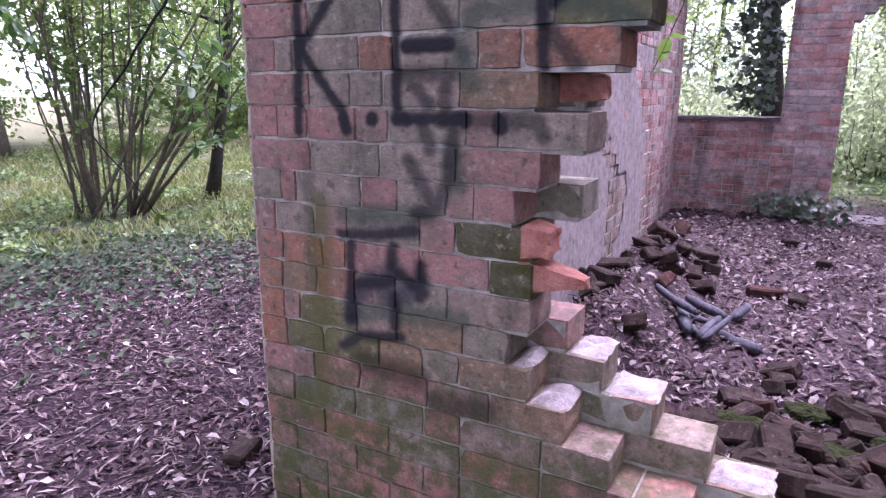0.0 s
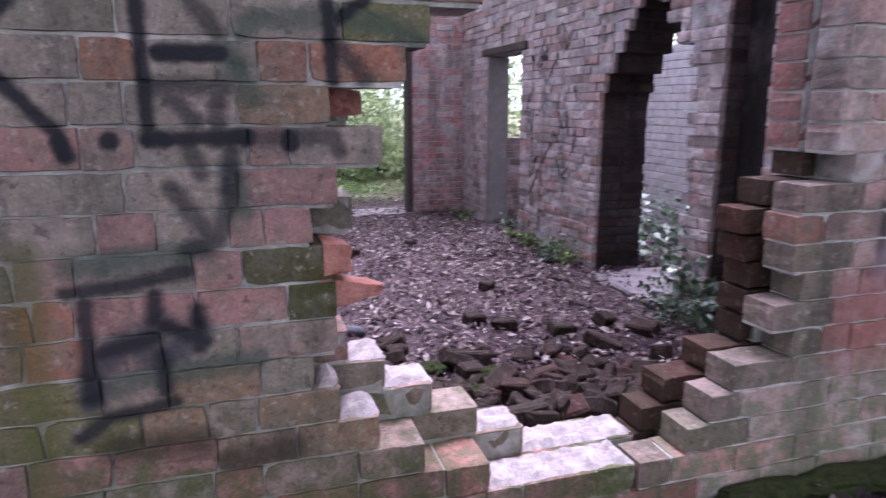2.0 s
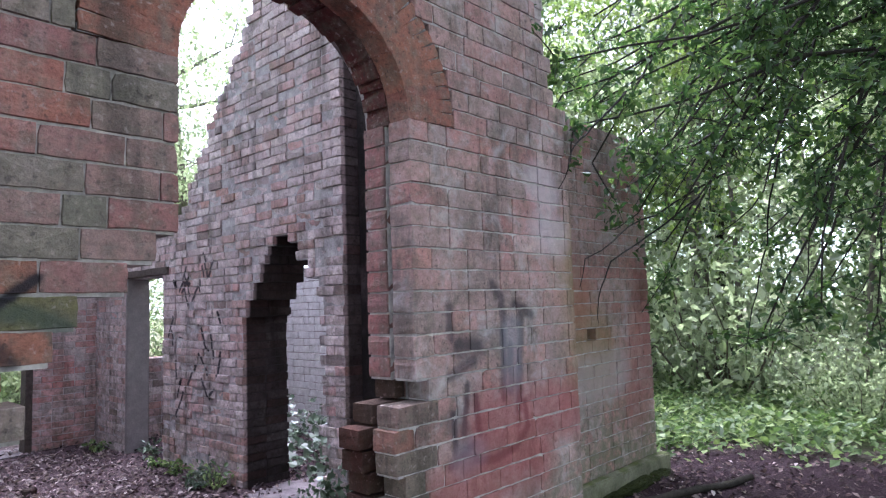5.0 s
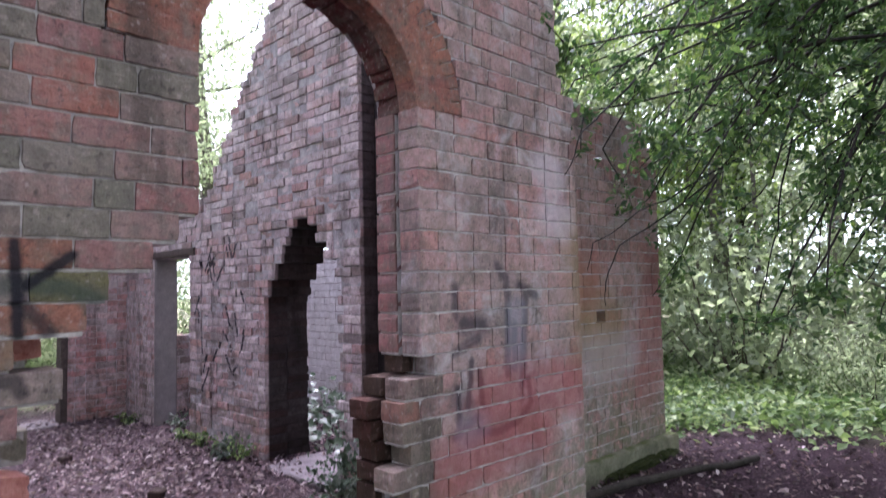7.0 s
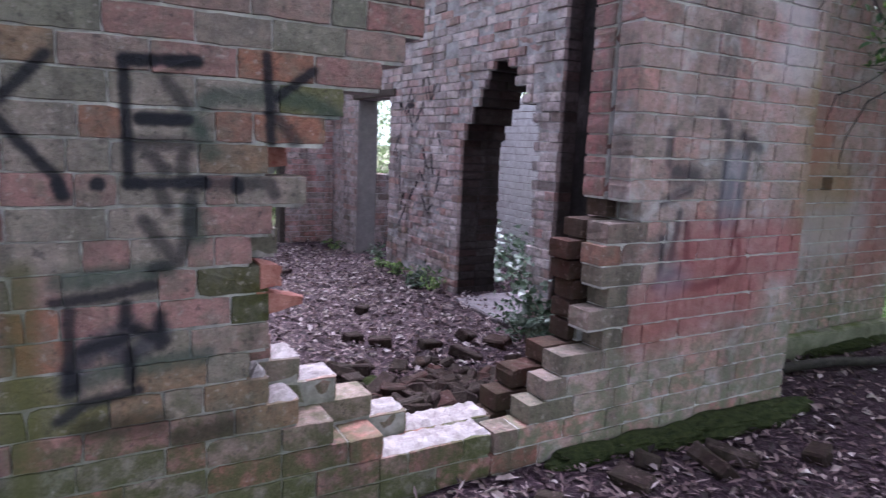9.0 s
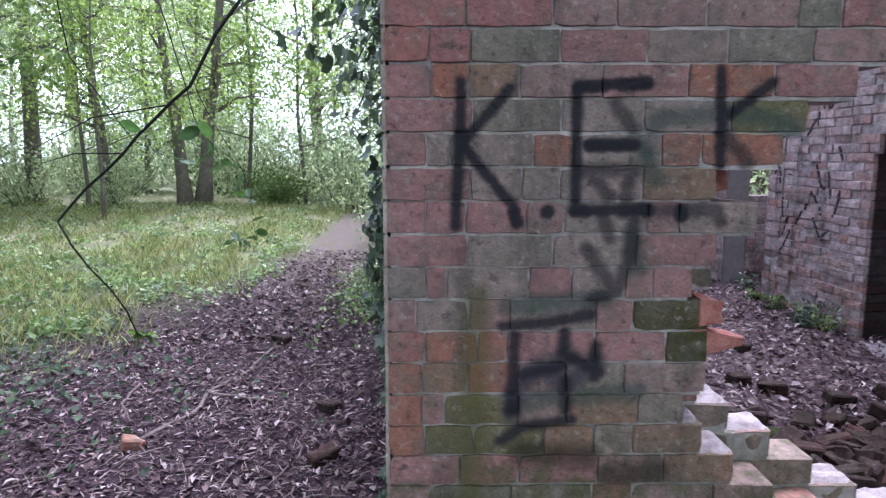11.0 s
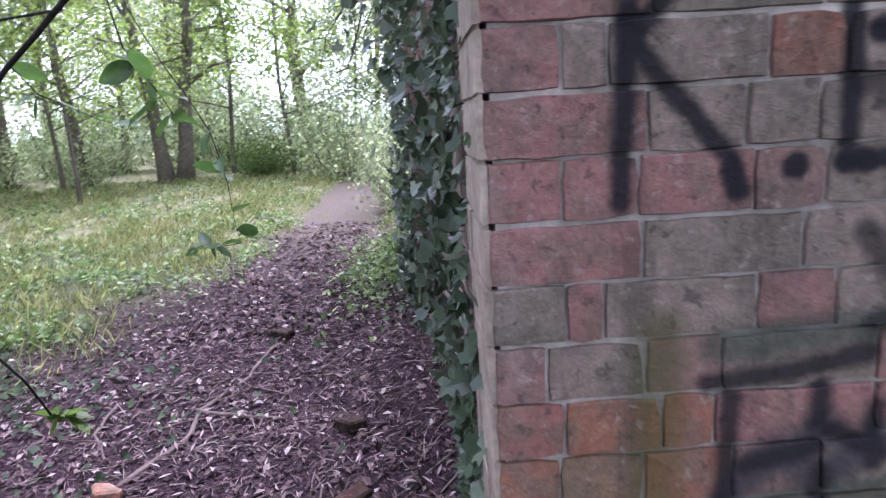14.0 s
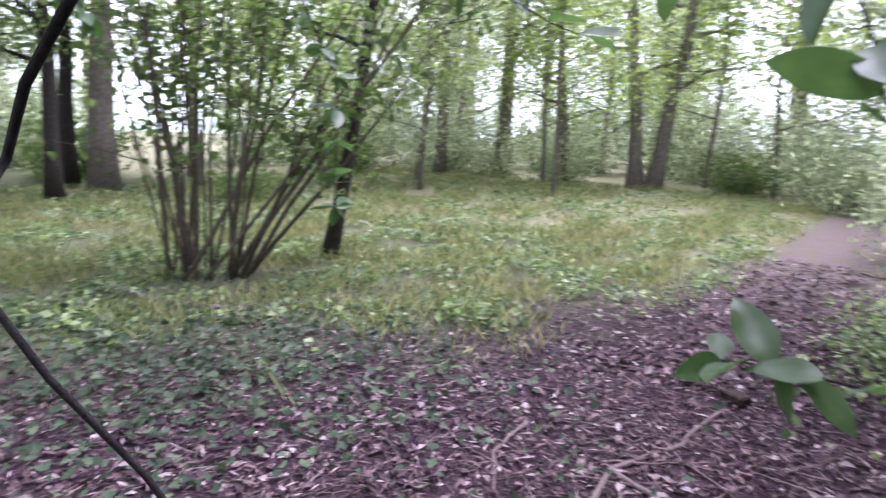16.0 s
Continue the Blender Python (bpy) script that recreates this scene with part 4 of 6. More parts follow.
# arch of red bricks on edge
arch = tagged(new("arch"), "red brick relieving arch over the broken opening", "arch", kind="structure")
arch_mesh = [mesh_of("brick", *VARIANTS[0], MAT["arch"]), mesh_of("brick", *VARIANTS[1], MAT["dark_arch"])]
ra = random.Random(33)
n_arch = 34
for i in range(n_arch):
    a = math.pi * (i + 0.5) / n_arch
    ca, sa = math.cos(a), math.sin(a)
    inner = Vector((ARCH_X + 0.495 * ca, 0, 2.612 + 0.44 * sa))
    outer = Vector((ARCH_X + 0.79 * ca, 0, 2.612 + 0.70 * sa))
    mid = (inner + outer) / 2
    ang = math.atan2(outer.z - inner.z, outer.x - inner.x)
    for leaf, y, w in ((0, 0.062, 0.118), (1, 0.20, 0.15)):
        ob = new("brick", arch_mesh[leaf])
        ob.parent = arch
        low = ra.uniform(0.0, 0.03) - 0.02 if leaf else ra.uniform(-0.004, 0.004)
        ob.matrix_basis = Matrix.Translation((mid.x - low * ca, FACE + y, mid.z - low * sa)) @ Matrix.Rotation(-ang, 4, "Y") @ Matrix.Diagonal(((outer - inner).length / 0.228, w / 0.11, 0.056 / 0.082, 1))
av, af = [], []
for i in range(49):
    a = math.pi * i / 48
    for rx, rz in ((0.525, 0.47), (0.785, 0.695)):
        for y in (FACE + 0.012, FACE + 0.308):
            av.append((ARCH_X + rx * math.cos(a), y, 2.612 + rz * math.sin(a)))
for i in range(48):
    b = i * 4
    af += [(b, b + 2, b + 6, b + 4), (b + 1, b + 5, b + 7, b + 3), (b, b + 4, b + 5, b + 1), (b + 2, b + 3, b + 7, b + 6)]
child(new("mortar", mesh_of("mortar", av, af, MAT["mortar_inner"])), arch)

# pale broken mortar on the stepped edges
rs = random.Random(12)
for table, sign, wall in ((LEFT_END, -1, wall_left), (RIGHT_END, 1, wall_right)):
    z = 0.0395
    while z < 1.1:
        for leaf in (0, 1):
            e = pick(table, z + GAUGE / 2)[leaf]
            up = pick(table, z + GAUGE * 1.5)[leaf]
            x0, x1 = (up, e) if sign < 0 else (e, up)
            if x1 - x0 > 0.03 and (sign < 0 or z < 0.45) and rs.random() < 0.8:
                bm = bmesh.new()
                nx, nyy = max(3, int((x1 - x0) / 0.022)), 6
                y0, w = FACE + 0.012 + 0.16 * leaf, 0.14
                grid = [[bm.verts.new((x0 + (x1 - x0) * i / nx + rs.uniform(-0.004, 0.004), y0 + w * j / nyy + rs.uniform(-0.004, 0.004), z + GAUGE + (-0.004 if i in (0, nx) or j in (0, nyy) else rs.uniform(0.003, 0.02)))) for j in range(nyy + 1)] for i in range(nx + 1)]
                for i in range(nx):
                    for j in range(nyy):
                        bm.faces.new((grid[i][j], grid[i + 1][j], grid[i + 1][j + 1], grid[i][j + 1]))
                part("mortar_patch", bm, MAT["pale_mortar" if sign < 0 or z < 0.42 else "mortar"], wall, "pale broken lime mortar")
        z += GAUGE

# fresh red fractures on broken brick ends: jagged wedges that taper away from the sound brick
rf = random.Random(64)
for x, z, y, l, tip in ((-0.47, 1.198, 0.06, 0.16, 0.35), (-0.46, 1.288, 0.05, 0.065, 0.8), (-0.43, 1.655, 0.2, 0.10, 0.7)):
    bm = bmesh.new()
    bmesh.ops.create_cube(bm, size=1)
    bmesh.ops.subdivide_edges(bm, edges=list(bm.edges), cuts=3, use_grid_fill=True)
    off = Vector((rf.uniform(-9, 9), rf.uniform(-9, 9), 0))
    for v in bm.verts:
        t = v.co.x + 0.5
        w = 1 - (1 - tip) * t
        v.co = Vector((t * l, v.co.y * 0.115 * w, v.co.z * 0.08 * w - 0.012 * t * (1 - tip)))
        v.co += noise.noise_vector(v.co * 32 + off) * 0.012 * t
        v.co += Vector((x, FACE + y, z))
    part("brick_fracture", bm, MAT["fresh"], wall_left, "fresh red broken brick end")


def west_spans(z, leaf):
    hi = 5.55 - max(0.0, z - 1.2) * 1.4 + 0.12 * math.sin(z * 31)
    return [(FACE + 0.325, max(hi, 2.6))] if z < 2.9 else [(FACE + 0.325, 2.4)]


lay_wall("wall_west", "y", 0, 0.0395, 3.4, WEST + 0.01, 0.31, west_spans, 6, "front_brick", "west_brick", label="brick side wall with ivy, whitewashed inside")
# whitewash render on its inner face
wv, wf = [], []
ny, nz = 44, 24
for j in range(nz + 1):
    for i in range(ny + 1):
        y, z = FACE + 0.4 + (5.3 - FACE - 0.4) * i / ny, 0.2 + 1.75 * j / nz
        wv.append((WEST + 0.325 + 0.010 * noise.noise(Vector((y * 4, z * 4, 1))), y, z))
for j in range(nz):
    for i in range(ny):
        y, z = FACE + 0.4 + (5.3 - FACE - 0.4) * i / ny, 0.2 + 1.75 * j / nz
        if noise.noise(Vector((y * 1.5, z * 1.8, 9))) > -0.28:
            q = j * (ny + 1) + i
            wf.append((q, q + ny + 1, q + ny + 2, q + 1))
plaster = new("whitewash", mesh_of("whitewash", wv, wf, MAT["pale_mortar"], True))
tagged(plaster, "flaking white painted plaster on the inner side wall", "plaster", kind="structure")
lay_wall("wall_west_rear", "y", 0, 0.0395, 2.9, -1.52, 0.28, lambda z, leaf: [(5.6, 8.09)], 7, "inner_one", "back", gauge=0.0765, label="rear side wall of dark brick")

BACK = 8.1


def back_spans(z, leaf):
    sp = [(-1.52, 2.5)]
    holes = []
    if z > 1.33 and z < 2.75:
        holes.append((-1.29, -0.17))
    if z < 2.30:
        holes.append((0.40, 1.50))
    elif z < 2.52:
        w = 0.55 * math.sqrt(max(0.0, (2.56 - z) / 0.26))
        holes.append((0.95 - w, 0.95 + w))
    return minus(sp, holes)


lay_wall("wall_back", "x", 0, 0.0395, 3.1, BACK, 0.33, back_spans, 8, "inner_one", "back", gauge=0.0765, jitter=0.006, label="pinkish brick back wall with a window and a pointed doorway")

EX = 2.2


def east_top(y):
    pts = [(1.7, 5.3), (4.0, 5.2), (4.5, 4.42), (5.16, 3.66), (5.9, 2.66), (8.1, 2.76)]
    for (a, za), (b, zb) in zip(pts, pts[1:]):
        if y <= b:
            return za + (zb - za) * (y - a) / (b - a)
    return 2.76


def east_spans(z, leaf):
    hi = 5.95
    if z > 2.62:
        cut = [y for y in np.arange(1.8, 8.1, 0.06) if east_top(y) < z]
        if cut:
            hi = cut[0] + 0.05 * math.sin(z * 60)
            hi = min(hi, 5.95)
    sp = [(1.73, hi)]
    holes = []
    if z < 2.42:
        south = 3.52 + 0.05 * math.sin(z * 37) if z < 1.9 else 3.52 + (z - 1.9) * 0.85 + 0.06 * math.sin(z * 37)
        north = 4.66 if z < 1.75 else 4.66 - (z - 1.75) * 0.75 + 0.03 * math.sin(z * 41)
        holes.append((south, north))
    if leaf == 0:
        holes.append((2.88, 3.25))
    return minus(sp, holes)


lay_wall("wall_east", "y", 0, 0.0395, 5.2, EX, 0.46, east_spans, 9, "inner_one", "inner", lambda u, z: 3.2 < u < 6.2 and 0.3 < z < 1.5, mortar="mortar_inner", gauge=0.0745, jitter=0.011, label="tall limewashed brick wall with a broken doorway")
lay_wall("wall_east_rear", "y", 0, 0.0395, 2.76, EX, 0.25, lambda z, leaf: minus([(5.96, 8.09)], [(6.24, 7.18)] if z < 2.22 else []), 19, "inner_one", "inner", mortar="mortar_inner", gauge=0.0745, jitter=0.009, label="low limewashed brick wall with a doorway")


def slab_box(name, x0, x1, y0, y1, z0, z1, mat, label, cat, kind="structure", wob=0.006, cut=0.15):
    """A plain rendered or wooden member with soft, slightly uneven edges."""
    bm = bmesh.new()
    bmesh.ops.create_cube(bm, size=1)
    for v in bm.verts:
        v.co = Vector((x0 + (x1 - x0) * (v.co.x + 0.5), y0 + (y1 - y0) * (v.co.y + 0.5), z0 + (z1 - z0) * (v.co.z + 0.5)))
    bmesh.ops.subdivide_edges(bm, edges=list(bm.edges), cuts=5, use_grid_fill=True)
    for v in bm.verts:
        v.co += noise.noise_vector(v.co * 7) * wob
    bmesh.ops.bevel(bm, geom=[e for e in bm.edges if e.calc_face_angle(0) > 0.7], offset=0.01, segments=2, affect="EDGES")
    me = bpy.data.meshes.new(name)
    bm.to_mesh(me)
    bm.free()
    me.materials.append(MAT[mat])
    return tagged(new(name, me), label, cat, kind=kind)


end_coat = Pile()
end_coat.add(box_verts(WEST - 0.003, WEST + 0.002, FACE + 0.012, FACE + 0.316, 0.04, 3.69), BOX_F)
end_render = tagged(end_coat.make("end_render", MAT["coat"]), "pale lime-washed brick end of the wall", "render", kind="structure")
z, k, rq = 0.0395, 0, random.Random(88)
while z < 3.7:
    cut = FACE + (0.215 if k % 2 else 0.115) + rq.uniform(-0.008, 0.008)
    for y0, y1 in ((FACE + 0.006, cut - 0.004), (cut + 0.004, FACE + 0.318)):
        p = rq.uniform(-0.0015, 0.0015)
        vs = box_verts(WEST - 0.008 + p, WEST + 0.004, y0, y1, z + 0.005, z + GAUGE - 0.004)
        face_brick = Pile()
        face_brick.add([(x, y + rq.uniform(-0.003, 0.003), w + rq.uniform(-0.002, 0.002)) for x, y, w in vs], BOX_F)
        face_brick.make("brick", MAT["coat"], end_render)
    z += GAUGE
    k += 1

slab_box("jamb_render", EX - 0.004, EX + 0.255, 7.15, 7.19, 0.15, 2.2, "plaster", "grey cement rendered door jamb", "jamb")
slab_box("lintel", EX - 0.02, EX + 0.22, 6.1, 7.35, 2.2, 2.28, "timber", "dark weathered timber lintel over the doorway", "lintel")
slab_box("soot_chase", EX + 0.15, EX + 0.2, 2.88, 3.25, 0.2, 4.9, "near_black", "black vertical chase in the wall", "chase")
slab_box("door_post", 1.46, 1.53, BACK - 0.02, BACK + 0.2, 0.2, 2.3, "timber", "weathered door frame post", "door frame")
slab_box("doorstep", 0.38, 1.55, BACK - 0.1, BACK + 0.45, 0.1, 0.27, "slab", "pale stone doorstep", "doorstep")
slab_box("window_sill", -1.3, -0.16, BACK - 0.03, BACK + 0.34, 1.30, 1.345, "slab", "pale stone sill of the back window", "sill")

# the wing to the east and the rooms behind
lay_wall("wall_return", "y", 0, 0.0395, 2.9, EAST - 0.002, 0.3, lambda z, leaf: [(FACE + 0.325, 2.3)], 14, "pier_brick", "pier_rest", flip=-1, label="short brick return wall")
lay_wall("wall_wing", "x", 0, 0.0395, 3.1, 1.98, 0.32, lambda z, leaf: minus([(2.34, 4.5 - max(0, z - 2.75) * 0.6)], [(3.46, 3.58)] if leaf == 0 and 1.5 < z < 1.64 else []), 15, "pier_brick", "pier_rest", lambda u, z: 0.3 < z < 2.6 and u > 3.0, label="mossy stained brick wall of the side wing")
lay_wall("wall_wing_end", "y", 0, 0.0395, 2.3, 4.5, 0.32, lambda z, leaf: [(2.31, 7.9)], 16, "pier_brick", "white", flip=-1, mortar="pale_mortar", label="whitewashed wall of the room behind, daylight painted into its white")
lay_wall("wall_room_back", "x", 0, 0.0395, 2.9, 7.9, 0.32, lambda z, leaf: minus([(2.46, 4.17)], [(2.5, 3.4)] if 1.25 < z < 2.35 else []), 17, "inner_one", "inner", label="far wall of the room behind with a window gap")

slab_box("plinth", 2.9, 4.56, 1.895, 1.977, 0.02, 0.52, "plinth", "mossy rendered plinth at the foot of the wing", "plinth", wob=0.014)

# ---- trees ----


def tree(name, height, girth, seed, lean=(0, 0), crown=(0.45, 2.2), leaves=1800, leaf=0.16, mat="hazed_leaf", bark="bark", label="", limbs=9):
    """A tapered trunk with limbs and a crown of many leaves in uneven clumps; stands at the origin."""
    r = random.Random(seed)
    t = tagged(new(name), label, "tree")
    wood = Pile()
    top = Vector((lean[0], lean[1], height))
    axis = bent((0, 0, -0.15), top, 9, height * 0.012, r)
    tube(wood, axis, [girth * (1.35 if i == 0 else 1 - 0.085 * i) for i in range(10)], 9)
    pts = []
    for i in range(limbs):
        h = crown[0] + (0.97 - crown[0]) * (i + 0.5) / limbs
        p = axis[min(8, int(h * 9))].lerp(axis[min(9, int(h * 9) + 1)], h * 9 % 1)
        a = r.uniform(0, 6.28)
        reach = crown[1] * r.uniform(0.5, 1.1) * (1.15 - 0.6 * (h - crown[0]))
        e = p + Vector((math.cos(a) * reach, math.sin(a) * reach, reach * r.uniform(0.1, 0.7)))
        limb = bent(p, e, 5, reach * 0.06, r)
        tube(wood, limb, [girth * 0.42 * (1 - h * 0.5) * (1 - 0.17 * j) for j in range(6)], 5)
        for q in range(4):
            s = limb[r.randrange(2, 6)]
            e2 = s + Vector((r.uniform(-1, 1), r.uniform(-1, 1), r.uniform(-0.3, 0.8))) * reach * 0.5
            tw = bent(s, e2, 3, reach * 0.05, r)
            tube(wood, tw, [girth * 0.12, girth * 0.09, girth * 0.06, girth * 0.03], 4)
            for c in range(max(1, leaves // (limbs * 4))):
                b = tw[r.randrange(1, 4)]
                sp = reach * 0.26
                pts.append(b + Vector((r.gauss(0, sp), r.gauss(0, sp), r.gauss(0, sp * 0.5))))
    wood.make("trunk", MAT[bark], t, True)
    scatter(pts, small_leaf(leaf, leaf * 0.62), r, (0.6, 1.3), 1.0, "crown", mat, t)
    return t


def at(x, y, turn=0.0, size=1.0):
    return Matrix.Translation((x, y, ground_z(x, y) - 0.02)) @ Matrix.Rotation(turn, 4, "Z") @ Matrix.Diagonal((size, size, size, 1))


def put_tree(ob, x, y, turn=0.0, size=1.0):
    ob.matrix_basis = at(x, y, turn, size)
    return ob


WOOD = "tall grey-barked woodland tree with pale green leaves"
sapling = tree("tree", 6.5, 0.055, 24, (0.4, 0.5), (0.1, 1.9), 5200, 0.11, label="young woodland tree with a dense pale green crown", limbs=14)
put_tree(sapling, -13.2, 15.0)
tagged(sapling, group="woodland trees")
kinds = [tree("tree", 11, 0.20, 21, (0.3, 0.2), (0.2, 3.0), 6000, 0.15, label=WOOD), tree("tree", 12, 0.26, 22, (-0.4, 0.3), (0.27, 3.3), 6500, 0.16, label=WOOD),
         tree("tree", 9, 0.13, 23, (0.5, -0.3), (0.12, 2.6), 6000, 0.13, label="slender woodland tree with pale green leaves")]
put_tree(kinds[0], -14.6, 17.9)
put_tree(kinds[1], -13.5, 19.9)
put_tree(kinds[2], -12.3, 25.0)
for ob in kinds:
    tagged(ob, group="woodland trees")


def again(ob, x, y, turn, size):
    c = copy_thing(ob, at(x, y, turn, 1))
    c.scale = (size, size, size)
    return c


rt = random.Random(31)
fixed = [(2, -11.2, 27.5), (1, -16.6, 8.3), (0, -19, 12), (2, -17, 22), (0, -21, 27), (1, -27, 26), (2, -24, 19), (0, -6, 27), (2, -3, 24), (1, 2, 29), (0, -30, 14), (2, -22, 5), (1, -26, 2), (2, -15, 0.5), (0, -20, -4)]
for k, x, y in fixed:
    again(kinds[k], x, y, rt.uniform(0, 6), rt.uniform(0.9, 1.25))
for i in range(46):
    a = rt.uniform(0, 6.283)
    d = rt.uniform(24, 60)
    again(kinds[i % 3], -2 + d * math.cos(a), 4 + d * math.sin(a), rt.uniform(0, 6), rt.uniform(0.9, 1.5))
# unseen southern trees, added to block light from the ruin's front
for i in range(12):
    x, y = rt.uniform(-16, 16), rt.uniform(-20, -9)
    again((kinds + [sapling])[i % 4], x, y, rt.uniform(0, 6), rt.uniform(0.8, 1.3))
for x, y in ((9, 8), (11, 4), (13, 9), (10, 13), (15, 2), (12, -3), (5, 15), (8, 18), (3, 12)):
    again(kinds[rt.randrange(3)], x, y, rt.uniform(0, 6), rt.uniform(0.7, 1.1))


for i in range(26):
    a, d = rt.uniform(1.1, 3.7), rt.uniform(19, 38)
    again(sapling, -2 + d * math.cos(a), 4 + d * math.sin(a), rt.uniform(0, 6), rt.uniform(0.7, 1.4))
for i in range(22):
    a, d = rt.uniform(-0.6, 1.1), rt.uniform(11, 26)
    again(sapling, -2 + d * math.cos(a), 4 + d * math.sin(a), rt.uniform(0, 6), rt.uniform(0.7, 1.3))


# unseen trees added behind the path to shade the front of the ruin
for k, x, y, s in ((1, -4.4, -6.4, 0.9), (0, 5.6, -6.0, 0.95), (1, -0.6, -9.5, 1.1), (2, -7.6, -5.5, 1.2)):
    again(kinds[k], x, y, rt.uniform(0, 6), s)


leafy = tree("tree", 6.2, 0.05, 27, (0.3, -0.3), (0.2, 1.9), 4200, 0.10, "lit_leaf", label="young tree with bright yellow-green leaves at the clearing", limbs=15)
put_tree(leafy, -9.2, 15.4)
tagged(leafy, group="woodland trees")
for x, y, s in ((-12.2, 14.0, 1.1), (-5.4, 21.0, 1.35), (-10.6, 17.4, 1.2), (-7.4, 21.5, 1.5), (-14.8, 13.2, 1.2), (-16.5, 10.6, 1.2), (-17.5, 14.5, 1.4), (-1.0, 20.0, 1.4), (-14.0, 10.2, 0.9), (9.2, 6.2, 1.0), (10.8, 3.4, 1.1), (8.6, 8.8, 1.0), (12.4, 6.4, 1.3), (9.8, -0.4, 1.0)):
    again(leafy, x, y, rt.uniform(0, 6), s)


dark_kind = tree("tree", 8, 0.16, 25, (0.3, -0.4), (0.3, 2.3), 6500, 0.11, "leaf", "dark_bark", "dark leafy woodland tree at the edge of the clearing", 15)
put_tree(dark_kind, 11.8, 0.4)
tagged(dark_kind, group="woodland trees")
for x, y, s in ((13.6, 4.6, 1.1), (11, -2.2, 1.2), (15.5, 2.2, 1.3), (12.5, 8.5, 1.2), (9, -4.5, 1.2), (-14.9, 6.6, 1.0), (-12.6, 3.6, 0.95), (-16.0, 4.2, 1.1), (-10.6, 0.4, 1.0), (-17.5, 8.0, 1.2)):
    again(dark_kind, x, y, rt.uniform(0, 6), s)


def shrub(name, w, h, seed, n, leaf, mat, label):
    """An undergrowth bush: many thin stems and a loose shell of leaves."""
    r = random.Random(seed)
    t = tagged(new(name), label, "shrub")
    wood, pts = Pile(), []
    for i in range(14):
        a, d = r.uniform(0, 6.28), w * math.sqrt(r.random())
        e = Vector((math.cos(a) * d, math.sin(a) * d, h * r.uniform(0.55, 1.0) * (1 - 0.35 * d / w)))
        st = bent((e.x * 0.2, e.y * 0.2, -0.1), e, 4, h * 0.05, r)
        tube(wood, st, [0.016, 0.013, 0.010, 0.007, 0.004], 4)
        for j in range(n // 14):
            b = st[r.randrange(1, 5)]
            pts.append(b + Vector((r.gauss(0, w * 0.16), r.gauss(0, w * 0.16), r.gauss(0, h * 0.12))))
    pts = [Vector((p.x, p.y, max(0.03, p.z))) for p in pts]
    wood.make("trunk", MAT["stem"], t, True)
    scatter(pts, small_leaf(leaf, leaf * 0.6), r, (0.6, 1.3), 1.0, "foliage", mat, t)
    return t


sh = [shrub("shrub", 1.5, 1.9, 41, 2700, 0.10, "hazed_leaf", "pale green woodland undergrowth bush"), shrub("shrub", 1.2, 1.2, 42, 3600, 0.085, "leaf", "leafy green undergrowth bush")]
put_tree(sh[0], -1.5, 17.5)
put_tree(sh[1], -6.0, 19.5)
for ob in sh:
    tagged(ob, group="undergrowth")
spots = [(-3.5, 19, 0, 1.3), (-0.5, 15.8, 0, 1.2), (1.5, 17, 0, 1.4), (-8, 23, 0, 1.4), (-12.5, 24, 0, 1.5), (-4.5, 22, 0, 1.6), (-10.5, 18.5, 0, 0.9), (-13.5, 19.5, 0, 1.1), (-16, 20, 0, 1.4), (-19, 18, 0, 1.5), (-7, 25, 0, 1.8), (-10, 26, 0, 1.9), (-15, 25, 0, 1.9), (-19.5, 23, 0, 1.8), (-22, 21, 0, 1.8), (-17, 16, 1, 1.2), (-20, 9, 1, 1.5), (-13, 9.5, 1, 0.7), (-18, 5, 0, 1.3),
         (1.0, 12.0, 0, 1.0), (2.2, 13.0, 0, 1.2), (-0.6, 11.5, 0, 0.7), (-1.6, 12.5, 0, 1.0), (0.4, 14.5, 0, 1.5), (3.5, 11.5, 0, 1.3), (6.0, 10.5, 0, 1.2), (5.4, 8.8, 1, 1.0),
         (8.5, 5.2, 0, 1.2), (9.5, 3.0, 0, 1.5), (8.0, 7.5, 0, 1.0), (11, 6, 0, 1.7), (12, 1.0, 0, 1.6), (7.5, 1.0, 0, 0.6), (10, -1, 0, 1.4), (-14, 3.5, 1, 1.2), (-12, 1.0, 0, 1.2), (-25, 10, 0, 2), (-22, 16, 0, 2)]
for x, y, k, s in spots:
    again(sh[k], x, y, rt.uniform(0, 6), s)
for i in range(40):
    a, d = rt.uniform(0, 6.283), rt.uniform(26, 55)
    again(sh[i % 2], -2 + d * math.cos(a), 4 + d * math.sin(a), rt.uniform(0, 6), rt.uniform(1.5, 2.6))

# ---- the many-stemmed hazel and the thin leaning tree ----


